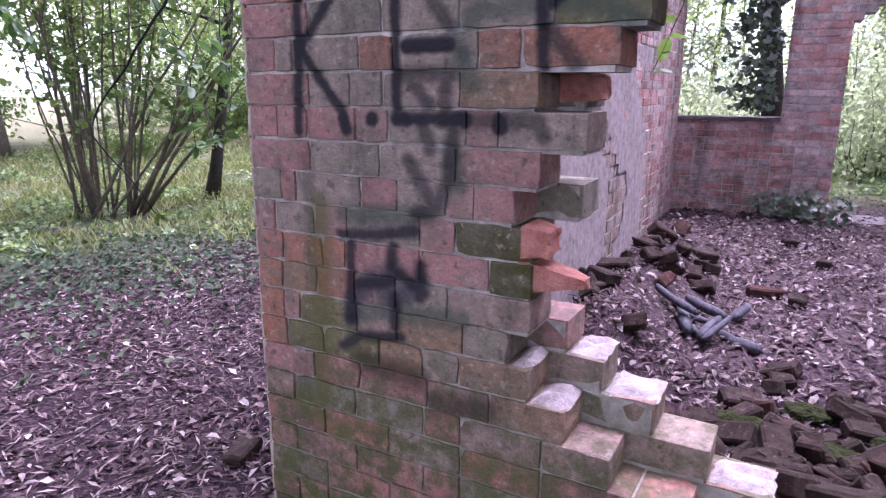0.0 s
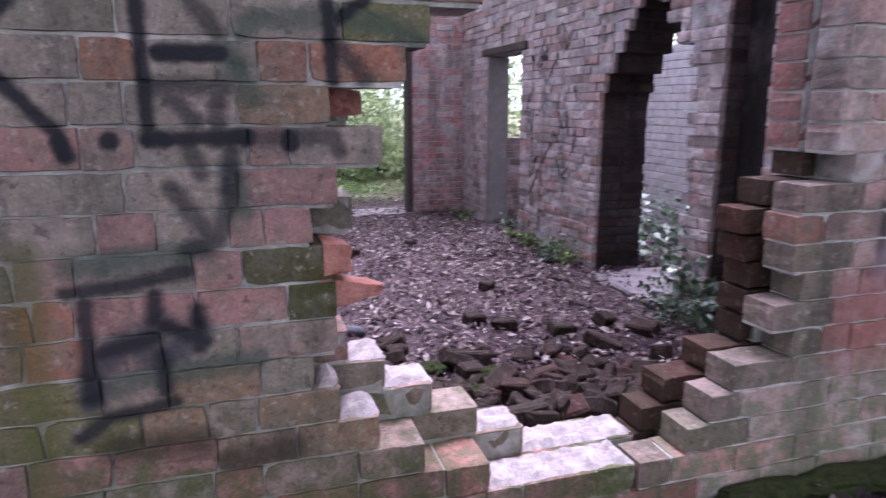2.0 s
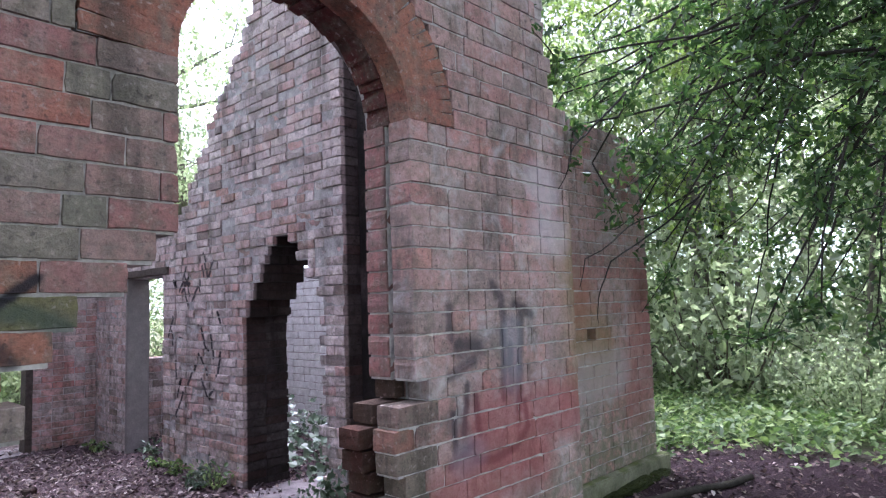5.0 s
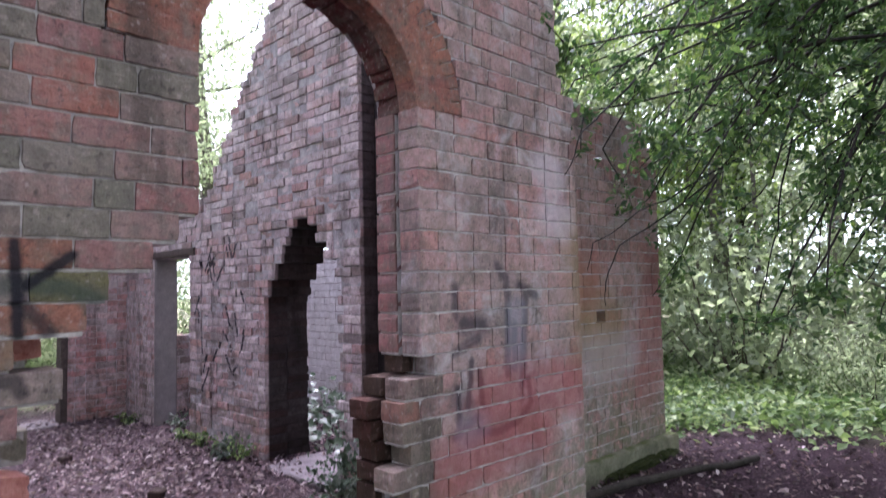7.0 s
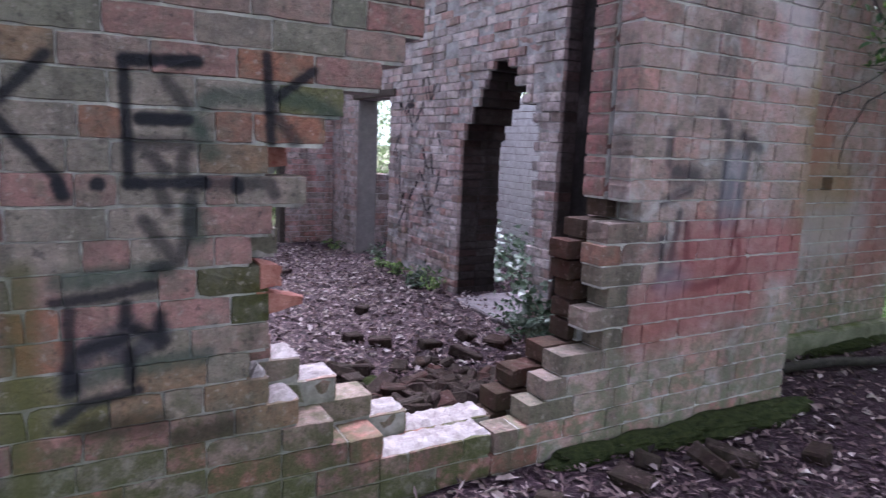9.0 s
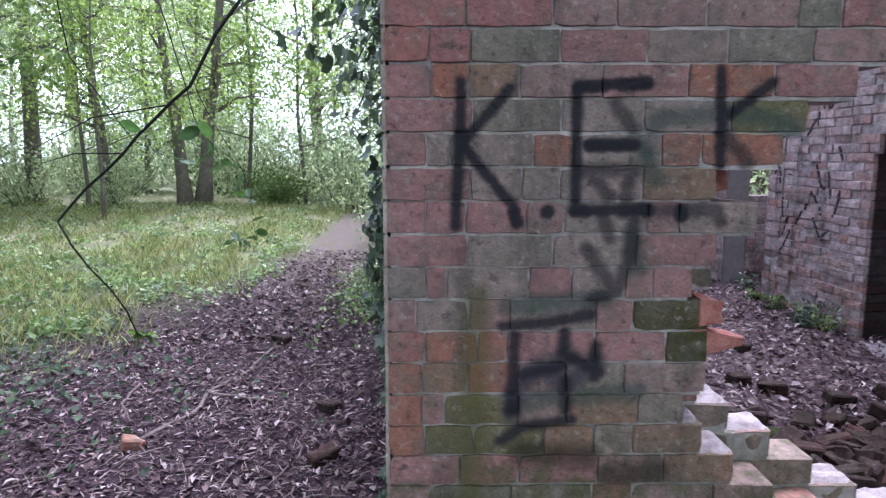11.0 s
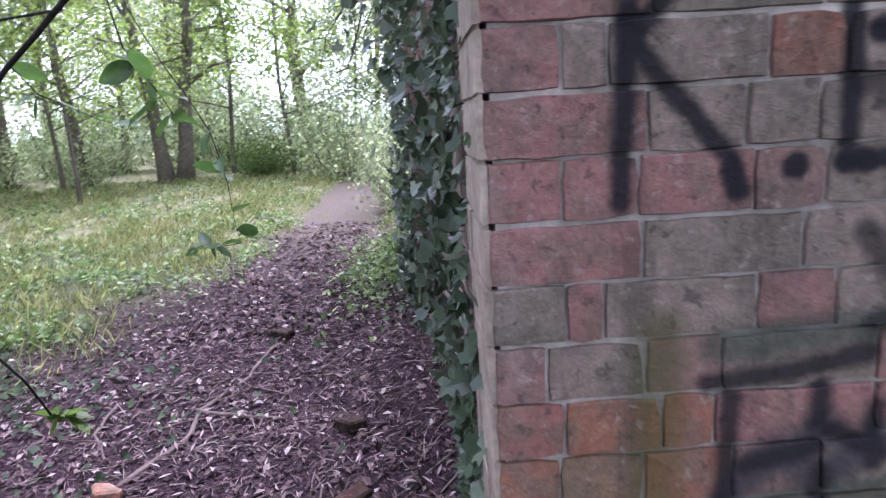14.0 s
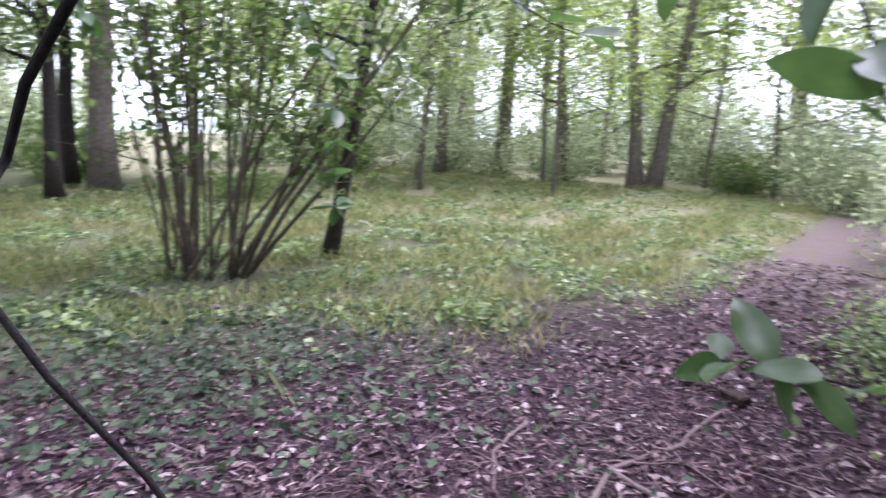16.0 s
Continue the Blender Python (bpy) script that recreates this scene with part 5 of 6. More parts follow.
def hazel(x, y):
    r = random.Random(51)
    t = tagged(new("hazel_bush"), "many-stemmed hazel bush with thin upright stems and green leaves", "bush")
    t.location = (x, y, ground_z(x, y))
    pts = []
    for i in range(30):
        a, d = r.uniform(0, 6.28), 0.4 * math.sqrt(r.random())
        f = Vector((math.cos(a) * d, math.sin(a) * d, -0.1))
        out = r.uniform(0.1, 1.0)
        e = Vector((math.cos(a) * out * 1.7, math.sin(a) * out * 1.7, r.uniform(3.2, 5.4) - out * 0.6))
        st = bent(f, e, 7, 0.09, r)
        w = r.uniform(0.012, 0.032)
        if i < 6:
            e = Vector((1.7 + r.uniform(-0.5, 0.6), 1.3 + r.uniform(-0.4, 0.5), r.uniform(2.6, 3.8)))
            st = bent(f, e, 7, 0.05, r)
            w = r.uniform(0.02, 0.034)
        p = Pile()
        tube(p, st, [w * (1 - 0.11 * j) for j in range(8)], 6)
        for j in range(6):
            s = st[r.randrange(3, 8)]
            tw = bent(s, s + Vector((r.uniform(-1, 1), r.uniform(-1, 1), r.uniform(0, 0.6))) * 0.7, 2, 0.03, r)
            tube(p, tw, [0.008, 0.006, 0.003], 4)
            for k in range(20):
                pts.append(tw[r.randrange(0, 3)] + Vector((r.gauss(0, 0.16), r.gauss(0, 0.16), r.gauss(0, 0.1))))
        p.make("stem", MAT["stem"], t, True)
    scatter(pts, leaf_shape(0.10, 0.075), r, (0.6, 1.3), 0.8, "foliage", "leaf", t)
    return t


hazel(-7.75, 5.15)
thin = tree("tree", 6.5, 0.095, 61, (0.9, 0.9), (0.35, 1.5), 900, 0.09, "leaf", "dark_bark", "thin dark leaning tree beside the hazel")
put_tree(thin, -7.55, 6.65)
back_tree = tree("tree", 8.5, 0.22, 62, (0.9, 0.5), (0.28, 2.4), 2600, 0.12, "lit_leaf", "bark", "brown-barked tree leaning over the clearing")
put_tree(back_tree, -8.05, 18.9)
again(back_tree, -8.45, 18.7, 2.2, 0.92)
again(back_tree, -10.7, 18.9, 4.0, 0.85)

# ---- ivy ----


def ivy_on(name, fn, n, seed, size, label, mat="ivy"):
    """Ivy leaves over a surface: fn(r) gives a point and the way out of the surface."""
    r = random.Random(seed)
    base, fs = ivy_shape(1.0)
    base = np.array(base)
    V, F = [], []
    for i in range(n):
        p, out = fn(r)
        q = Vector(out).to_track_quat("Z", "X").to_matrix()
        e = Euler((r.gauss(0, 0.45), r.gauss(0, 0.45), r.uniform(0, 6.28))).to_matrix()
        M = np.array(q @ e) * size * r.uniform(0.55, 1.3)
        o = len(V)
        V.extend((base @ M.T + np.array(p)).tolist())
        F.extend(tuple(j + o for j in f) for f in fs)
    ob = new(name, mesh_of(name, V, F, MAT[mat]))
    return tagged(ob, label, "ivy", kind="stuff")


def side_ivy(r):
    z = 0.25 + 2.9 * r.random()
    y = 2.05 + r.gauss(0, 0.16) + (0.1 * math.sin(z * 4))
    bulge = 0.12 * math.exp(-((y - 2.0) / 0.22) ** 2) * (0.55 + 0.45 * math.sin(z * 5 + 1))
    return (WEST - 0.012 - r.random() * bulge, y, z), (-1, r.gauss(0, 0.3) - 0.35, 0.25)


ivy_on("ivy", side_ivy, 1900, 71, 0.046, "dark glossy ivy climbing the side wall")


def far_ivy(r):
    z = 0.1 + 3.0 * r.random()
    y = 5.45 + 1.6 * r.random() ** 2
    return (-1.53 - 0.14 * r.random(), y, z), (-1, -0.6, 0.3)


ivy_on("ivy", lambda r: ((WEST - 0.02 - abs(r.gauss(0, 0.16)), 2.9 + r.gauss(0, 0.6), 2.6 + r.gauss(0, 0.38)), (-1, -0.4, 0.2)), 1100, 78, 0.065, "ivy crowning the top of the side wall")
ivy_on("ivy", lambda r: ((r.uniform(-1.6, -1.22), 5.58 - 0.1 * r.random(), 0.1 + 2.7 * r.random()), (-0.4, -1, 0.3)), 520, 79, 0.065, "ivy covering the end of the rear wall")
ivy_on("ivy", far_ivy, 1100, 72, 0.07, "ivy on the rear of the side wall")
ivy_on("ivy", lambda r: ((EX - 0.02 - 0.11 * r.random(), 3.3 + r.gauss(0, 0.2), 0.2 + abs(r.gauss(0, 0.24))), (-1, -0.5, 0.4)), 380, 73, 0.05, "dark ivy at the foot of the wall with the black chase")
ivy_on("ivy", lambda r: ((-0.25 - 0.55 * abs(r.gauss(0, 0.45)), BACK - 0.05 - 0.2 * r.random(), 1.4 + 1.6 * r.random()), (0.3, -1, 0.3)), 420, 74, 0.09, "ivy hanging in the back window")
ivy_on("ivy", lambda r: ((r.uniform(2.6, 4.3), r.uniform(2.6, 6.2), 0.3 + 0.45 * r.random() ** 2), (0, -0.3, 1)), 1100, 75, 0.09, "low ivy on the floor of the room behind")
ivy_on("ivy", lambda r: ((r.uniform(-0.4, 0.6), BACK - 0.1 - 0.25 * abs(r.gauss(0, 0.6)), 0.28 + 0.25 * r.random()), (0, -0.6, 1)), 220, 76, 0.08, "ivy at the foot of the back wall")

# ---- litter, twigs, ground plants ----


def green_amount(x, y):
    n2 = noise.noise(Vector((x * 0.6, y * 0.6, 5)))
    g = smooth01(5.6, 8.2, -0.9 * x + 0.45 * y + 1.4 * n2)
    g = max(g, smooth01(9.2, 10.8, y + n2) * (1 if x < 6 else 1))
    g = max(g, smooth01(5.2, 6.6, x + n2))
    trod = 1 - smooth01(0.55, 1.1, abs(x + 0.02 * y + 2.6))
    return g * (1 - trod)


def inside_wall(x, y):
    return FACE - 0.03 < y < FACE + 0.35 and WEST - 0.03 < x < EAST or (WEST - 0.03 < x < WEST + 0.35 and FACE < y < 5.6) or (EX - 0.02 < x < EX + 0.48 and 1.6 < y < 8.2 and not 3.5 < y < 4.66 and not 6.2 < y < 7.2)


rl = random.Random(81)
pts = []
while len(pts) < 60000:
    x, y = rl.uniform(-8, 6), rl.uniform(-1.2, 10)
    if rl.random() < math.exp(-max(0, math.hypot(x + 1, y - 3) - 3.5) * 0.3) and not inside_wall(x, y) and rl.random() > green_amount(x, y) * 0.75:
        pts.append((x, y, ground_z(x, y) + 0.004 + 0.01 * rl.random()))
tagged(scatter(pts, small_leaf(0.048, 0.03, 0.3), rl, (0.35, 1.3), 0.4, "leaf_litter", "litter"), "brown and pale fallen leaves on the soil", "leaf litter", kind="stuff")
pts = []
while len(pts) < 1700:
    x, y = rl.uniform(-5, 4.5), rl.uniform(-0.8, 8.0)
    if not inside_wall(x, y) and rl.random() > green_amount(x, y):
        pts.append((x, y, ground_z(x, y) + 0.012 + 0.012 * rl.random()))
while len(pts) < 3000:
    x, y = rl.uniform(-0.8, 2.1), 8.0 - 5.2 * rl.random() ** 1.3
    pts.append((x, y, ground_z(x, y) + 0.012 + 0.012 * rl.random()))
tagged(scatter(pts, leaf_shape(0.062, 0.036, 0.25), rl, (0.5, 1.25), 0.3, "dry_leaves", "pale_leaf"), "pale dry leaves on top of the litter", "leaf litter", kind="stuff")
pts = []
while len(pts) < 26000:
    x, y = rl.uniform(-6.5, 2.2), rl.uniform(-1.0, 8.0)
    if rl.random() < math.exp(-max(0, math.hypot(x + 1.8, y - 2.5) - 2.5) * 0.35) and not inside_wall(x, y) and rl.random() > green_amount(x, y) * 0.9:
        pts.append((x, y, ground_z(x, y) + 0.01 + 0.012 * rl.random()))
tagged(scatter(pts, small_leaf(0.06, 0.011, 0.5), rl, (0.4, 1.5), 0.28, "wood_chips", "chip"), "brown wood chips and leaf stalks in the litter", "leaf litter", kind="stuff")
pts = []
while len(pts) < 2500:
    x, y = rl.gauss(-2.75, 0.5), 5.5 + 5.5 * rl.random() ** 1.5
    if x < -1.7:
        pts.append((x, y, ground_z(x, y) + 0.008))
tagged(scatter(pts, small_leaf(0.075, 0.045, 0.3), rl, (0.5, 1.3), 0.35, "path_litter", "litter"), "dull brown leaves trodden into the path", "leaf litter", kind="stuff")
pts = []
while len(pts) < 1500:
    x, y = rl.gauss(-1.95, 0.22), rl.gauss(7.6, 0.9)
    if x < -1.58:
        pts.append((x, y, ground_z(x, y) + 0.02 + 0.16 * rl.random() ** 2))
tagged(scatter(pts, small_leaf(0.07, 0.045, 0.25), rl, (0.4, 1.3), 0.6, "wall_foot_plants", "herb"), "yellow-green weeds between the path and the wall", "plants", kind="stuff")
tw = Pile()
for i in range(3500):
    x, y = rl.gauss(-2.4, 1.6), rl.gauss(3.0, 2.0)
    if inside_wall(x, y) or y < -1:
        continue
    a, l = rl.uniform(0, 3.14), rl.uniform(0.04, 0.3) * rl.random() + 0.04
    p = Vector((x, y, ground_z(x, y) + 0.008))
    x2, y2 = x + math.cos(a) * l, y + math.sin(a) * l
    w = rl.uniform(0.0015, 0.005)
    tube(tw, bent(p, (x2, y2, ground_z(x2, y2) + 0.01), 3, l * 0.05, rl), [w, w, w * 0.8, w * 0.5], 4)
tagged(tw.make("twig_litter", MAT["twig"]), "dry fallen twigs scattered over the leaf litter", "twigs", kind="stuff")
pts = []
while len(pts) < 70000:
    x, y = rl.uniform(-18, 9), rl.uniform(-3, 19)
    d = math.hypot(x + 2, y - 3)
    if not inside_wall(x, y) and not (-1.4 < x < 4.6 and 1.4 < y < 8.2) and rl.random() < green_amount(x, y) * min(1, 7 / (d + 1)) * smooth01(-0.25, 0.4, noise.noise(Vector((x * 1.3, y * 1.3, 8)))):
        pts.append((x, y, ground_z(x, y) + 0.02 + 0.10 * rl.random() ** 2))
tagged(scatter(pts, small_leaf(0.08, 0.055, 0.25), rl, (0.4, 1.4), 0.5, "ground_plants", "herb"), "low green plants covering the woodland floor", "plants", kind="stuff")

pts = []
while len(pts) < 30000:
    x, y = rl.uniform(-17, 0.5), rl.uniform(3.5, 19)
    if rl.random() < green_amount(x, y) * min(1, 9 / (math.hypot(x + 2, y - 3) + 1)) * smooth01(-0.3, 0.3, noise.noise(Vector((x * 0.9, y * 0.9, 4)))) and not inside_wall(x, y) and not (-1.6 < x and y < 8.5):
        pts.append((x, y, ground_z(x, y) + 0.01))
tagged(scatter(pts, [[(0, -0.004, 0), (0.03, 0, 0.09), (0.07, 0, 0.14), (0, 0.004, 0)], [(0, 1, 3), (1, 2, 3)]], rl, (0.5, 1.5), 0.25, "grass", "grass_blade"), "thin pale grass between the plants of the clearing", "grass", kind="stuff")

ivy_on("ground_ivy", lambda r: (lambda x, y: ((x, y, ground_z(x, y) + 0.03 + 0.07 * r.random()), (0.0, -0.25, 1)))(-5.6 + r.gauss(0, 1.1), 3.6 + r.gauss(0, 1.0)), 3600, 77, 0.052, "dark ground ivy spreading under the hazel", "low_ivy")
pts = []
while len(pts) < 16000:
    x, y = rl.uniform(4.7, 11), rl.uniform(0.8, 7.5)
    if rl.random() < smooth01(4.6, 6.0, x + 0.4 * noise.noise(Vector((x, y, 2))) + 0.25 * (y - 2)):
        pts.append((x, y, ground_z(x, y) + 0.03 + 0.22 * rl.random() ** 2))
tagged(scatter(pts, small_leaf(0.09, 0.065, 0.25), rl, (0.5, 1.4), 0.5, "ground_plants", "herb"), "bright green ground plants beyond the wing", "plants", kind="stuff")

# ---- loose things ----


def loose_brick(seed, l, mat="rubble"):
    """A fallen brick, whole or broken, with worn corners."""
    r = random.Random(seed)
    bm = bmesh.new()
    bmesh.ops.create_cube(bm, size=1)
    for v in bm.verts:
        v.co = Vector((v.co.x * l, v.co.y * 0.105, v.co.z * 0.075))
    bmesh.ops.bevel(bm, geom=list(bm.edges), offset=0.011, segments=1, affect="EDGES")
    bmesh.ops.subdivide_edges(bm, edges=[e for e in bm.edges if e.calc_length() > 0.05], cuts=2, use_grid_fill=True)
    off = Vector((r.uniform(-9, 9), r.uniform(-9, 9), 0))
    for v in bm.verts:
        end = 0.03 if l < 0.2 and v.co.x > l * 0.3 else 0.0
        v.co += noise.noise_vector(v.co * 14 + off) * (0.006 + end * 0.7)
    me = bpy.data.meshes.new("fallen_brick")
    bm.to_mesh(me)
    bm.free()
    me.materials.append(MAT[mat])
    return me


LOOSE = [loose_brick(i, l) for i, l in enumerate((0.22, 0.22, 0.22, 0.16, 0.12, 0.14, 0.10, 0.07, 0.055))]


def drop(me, x, y, lift, rx, ry, rz, label="dark mossy fallen brick in the rubble", group="fallen bricks"):
    ob = new("fallen_brick", me)
    ob.matrix_basis = pose(x, y, ground_z(x, y) + lift, rx, ry, rz)
    return tagged(ob, label, "brick", group)


rr = random.Random(91)
heap = []
for i in range(120):
    x, y = rr.gauss(0.72, 0.5), 1.92 + abs(rr.gauss(0, 0.42))
    if y > 3.1 or x < -0.45 or x > 2.0:
        continue
    h = 0.10 * math.exp(-((y - 1.95) / 0.4) ** 2)
    near_n = sum(1 for a, b in heap if math.hypot(a - x, b - y) < 0.13)
    heap.append((x, y))
    drop(rr.choice(LOOSE[2:]), x, y, 0.02 + 0.7 * h * rr.random() + 0.025 * min(near_n, 3), rr.gauss(0, 18), rr.gauss(0, 18), rr.uniform(0, 180))
for i in range(28):
    x, y = rr.gauss(-0.62, 0.17), rr.uniform(2.2, 5.4)
    drop(rr.choice(LOOSE), max(x, -0.9), y, 0.03 + 0.03 * rr.random(), rr.gauss(0, 25), rr.gauss(0, 22), rr.uniform(0, 180))
for i in range(80):
    x, y = rr.gauss(0.85, 0.55), 1.95 + abs(rr.gauss(0, 0.6))
    if -0.4 < x < 2.05 and y < 3.6:
        drop(LOOSE[6 + i % 3], x, y, 0.03 + 0.09 * math.exp(-((y - 1.95) / 0.4) ** 2) * rr.random(), rr.gauss(0, 30), rr.gauss(0, 30), rr.uniform(0, 180), "small broken brick piece in the rubble")
for i in range(22):
    x, y = rr.gauss(0.15, 0.3), rr.gauss(2.75, 0.3)
    if y > 1.85:
        drop(rr.choice(LOOSE), x, y, 0.025, rr.gauss(0, 14), rr.gauss(0, 14), rr.uniform(0, 180))
for x, y, k, rx, ry, rz in ((0.75, 3.61, 5, 0, 5, 20), (0.90, 3.48, 3, 4, 0, 160), (1.58, 3.42, 0, 28, 15, 40), (1.72, 3.2, 1, -20, 10, 100), (-0.02, 4.77, 0, 0, 3, 12), (0.19, 4.62, 6, 0, 0, 70), (-0.48, 5.13, 1, 5, 12, 30),
                          (-0.42, 4.95, 2, 0, 20, 60), (1.35, 3.05, 2, 10, -14, 130), (1.2, 3.3, 3, 0, 8, 10), (0.5, 3.0, 0, 12, 4, 150), (1.1, 4.3, 4, 3, 3, 44), (0.35, 5.8, 4, 0, 5, 80), (1.0, 6.2, 6, 0, 5, 10), (0.1, 6.6, 5, 4, 0, 33)):
    drop(LOOSE[k], x, y, 0.032, rx, ry, rz, "dark fallen brick on the leaf-strewn floor")
red = loose_brick(50, 0.12, "orange_one")
for x, y, l in ((-2.97, 3.23, "small orange broken brick on the leaves"), (-1.89, 3.7, "half brick lying on the leaf litter"), (-1.84, 1.72, "dark brick against the wall foot"), (-1.81, 2.97, "mossy brick on the ground"), (-2.6, 5.4, "brick piece on the path")):
    drop(red if "orange" in l else LOOSE[3], x, y, 0.028, rr.gauss(0, 8), rr.gauss(0, 8), rr.uniform(0, 180), l)
for i in range(7):
    x, y = rr.uniform(0.2, 2.2), 1.2 - 0.35 * rr.random()
    drop(rr.choice(LOOSE), x, y, 0.02, rr.gauss(0, 18), rr.gauss(0, 18), rr.uniform(0, 180), "mossy brick fragment at the wall foot")

# charred wood of an old fire
rc = random.Random(95)
for i in range(9):
    a, l = rc.uniform(0, 3.14), rc.uniform(0.18, 0.42)
    x, y = -0.25 + rc.gauss(0, 0.13), 3.7 + rc.gauss(0, 0.2)
    z = ground_z(x, y) + 0.03 + 0.02 * (i % 3)
    p = Pile()
    w = rc.uniform(0.016, 0.038)
    tube(p, bent((x - math.cos(a) * l / 2, y - math.sin(a) * l / 2, z), (x + math.cos(a) * l / 2, y + math.sin(a) * l / 2, z + rc.uniform(-0.02, 0.07)), 5, 0.008, rc), [w * f for f in (0.7, 1, 1.05, 0.95, 1, 0.6)], 7)
    tagged(p.make("charred_log", MAT["char"], None, True), "blackened half-burnt stick from an old fire", "log", "charred wood")

tagged(slab_box("doorway_slab", 2.06, 2.75, 3.62, 4.5, 0.16, 0.29, "slab", "pale broken concrete slab in the doorway", "slab", "structure", 0.02), kind="structure")


def stick(name, pts, w0, w1, mat, label, cat="branch"):
    r = random.Random(len(pts) * 7 + int(abs(pts[0][0]) * 100))
    line = []
    for p, q in zip(pts, pts[1:]):
        line += bent(p, q, 4, (Vector(q) - Vector(p)).length * 0.03, r)[:-1]
    line.append(Vector(pts[-1]))
    p = Pile()
    n = len(line) - 1
    tube(p, line, [w0 + (w1 - w0) * i / n for i in range(n + 1)], 7)
    return tagged(p.make(name, MAT[mat], None, True), label, cat)


def on(x, y, h=0.015):
    return (x, y, ground_z(x, y) + h)


stick("fallen_branch", [on(2.5, 1.75, 0.05), on(3.4, 1.55, 0.05), on(4.4, 1.2, 0.04)], 0.035, 0.025, "dark_bark", "dark fallen branch on the ground by the wall")
stick("fallen_branch", [on(-6.2, 4.5, 0.04), on(-7.2, 4.15, 0.05), on(-8.0, 4.2, 0.04)], 0.03, 0.018, "slab", "pale bare fallen branch among ground ivy")
stick("root", [on(-2.62, 5.2), on(-2.66, 4.6), on(-2.85, 4.15), on(-2.8, 3.75), on(-2.95, 3.3)], 0.012, 0.016, "twig", "pale root crossing the trodden path", "root")
stick("root", [on(-2.85, 4.15), on(-2.55, 4.0), on(-2.3, 3.95)], 0.016, 0.009, "twig", "pale root branching across the path", "root")
stick("root", [on(-3.4, 4.3), on(-3.35, 3.9), on(-3.15, 3.6)], 0.010, 0.008, "twig", "thin pale root in the leaf litter", "root")
for i in range(22):
    x, y, a, l = rc.gauss(-2.6, 0.8), rc.uniform(1.8, 5), rc.uniform(0, 3.14), rc.uniform(0.2, 0.6)
    x2, y2 = x + math.cos(a) * l, y + math.sin(a) * l
    if x < -1.6 and x2 < -1.6:
        stick("stick", [on(x, y), on((x + x2) / 2 + 0.03, (y + y2) / 2), on(x2, y2)], 0.006, 0.003, "twig", "dry brown stick on the leaf litter", "stick")


def sprig(pts, w, leaves, leaf_size, mat, label, seed, wood="twig_bark", droop=0.0):
    """A twig with leaves set along its last part."""
    r = random.Random(seed)
    t = tagged(new("twig"), label, "twig")
    line = []
    for p, q in zip(pts, pts[1:]):
        line += bent(p, q, 4, (Vector(q) - Vector(p)).length * 0.02, r)[:-1]
    line.append(Vector(pts[-1]))
    n = len(line) - 1
    p = Pile()
    tube(p, line, [w * (1 - 0.7 * i / n) for i in range(n + 1)], 6)
    p.make("stem", MAT[wood], t, True)
    base, fs = fine_leaf(leaf_size, leaf_size * 0.48, 0.15)
    for i in range(leaves):
        s = line[n - int((i / max(1, leaves)) * n * 0.6)]
        e = Euler((r.gauss(0, 0.7), r.gauss(0.3, 0.5), r.uniform(0, 6.28)))
        m = Matrix.Translation(s) @ e.to_matrix().to_4x4() @ Matrix.Diagonal([r.uniform(0.7, 1.2)] * 3 + [1])
        me = mesh_of("leaf", base, fs, MAT[mat], True)
        ob = new("leaf", me)
        ob.parent = t
        ob.matrix_basis = m
    return t


SIDE = (((-1.985, 1.605, 1.875), (-2.17, 1.50, 1.83), (-2.30, 1.42, 1.74)), ((-2.13, 1.585, 1.73), (-2.28, 1.60, 1.73), (-2.42, 1.66, 1.70)))
HL = "thin dark twig with glossy green leaves hanging by the path"
sprig([(-2.274, 2.320, 2.508), (-2.074, 2.070, 1.958), (-1.844, 1.820, 1.668), (-1.804, 1.760, 1.568), (-1.774, 1.700, 1.458)], 0.0018, 7, 0.06, "holly", HL, 1)
sprig([(-2.224, 2.120, 2.308), (-2.054, 1.970, 1.858), (-1.934, 1.880, 1.708)], 0.003, 10, 0.085, "holly", HL, 2)
sprig([(-1.774, 1.700, 1.458), (-1.814, 1.710, 1.453), (-1.864, 1.720, 1.448)], 0.001, 7, 0.04, "holly", HL, 3)
sprig([(-2.16, 1.65, 1.165), (-2.15, 1.66, 1.155), (-2.14, 1.68, 1.14)], 0.002, 11, 0.058, "leaf", "drooping twig with green leaves at its tip", 4)
sprig([(-2.6, 2.0, 2.6), (-2.6, 2.2, 2.1), (-2.35, 2.15, 1.78), (-2.2, 2.2, 1.7)], 0.003, 9, 0.075, "holly", HL, 5)
bough = stick("branch", [(-1.62, 1.85, 2.5), (-1.93, 1.61, 1.93), (-2.13, 1.585, 1.73), (-2.32, 1.55, 1.53), (-2.26, 1.50, 1.47), (-2.157, 1.653, 1.16)], 0.0058, 0.0022, "twig_bark", "dark bent branch hanging beside the path")
for line in SIDE:
    p = Pile()
    tube(p, [Vector(q) for q in line], [0.0026, 0.002, 0.001], 5)
    p.make("side_twig", MAT["twig_bark"], bough, True)
sprig([(-0.25, 2.3, 2.3), (-0.26, 2.14, 1.9), (-0.33, 2.1, 1.7)], 0.003, 7, 0.07, "leaf", "green sprig hanging in the broken opening", 6)
sprig([(-4.7, 3.7, 3.0), (-4.3, 3.4, 2.35), (-4.07, 3.52, 1.8), (-4.05, 3.5, 1.2)], 0.006, 40, 0.125, "holly", "leafy twig hanging in front of the hazel", 7)
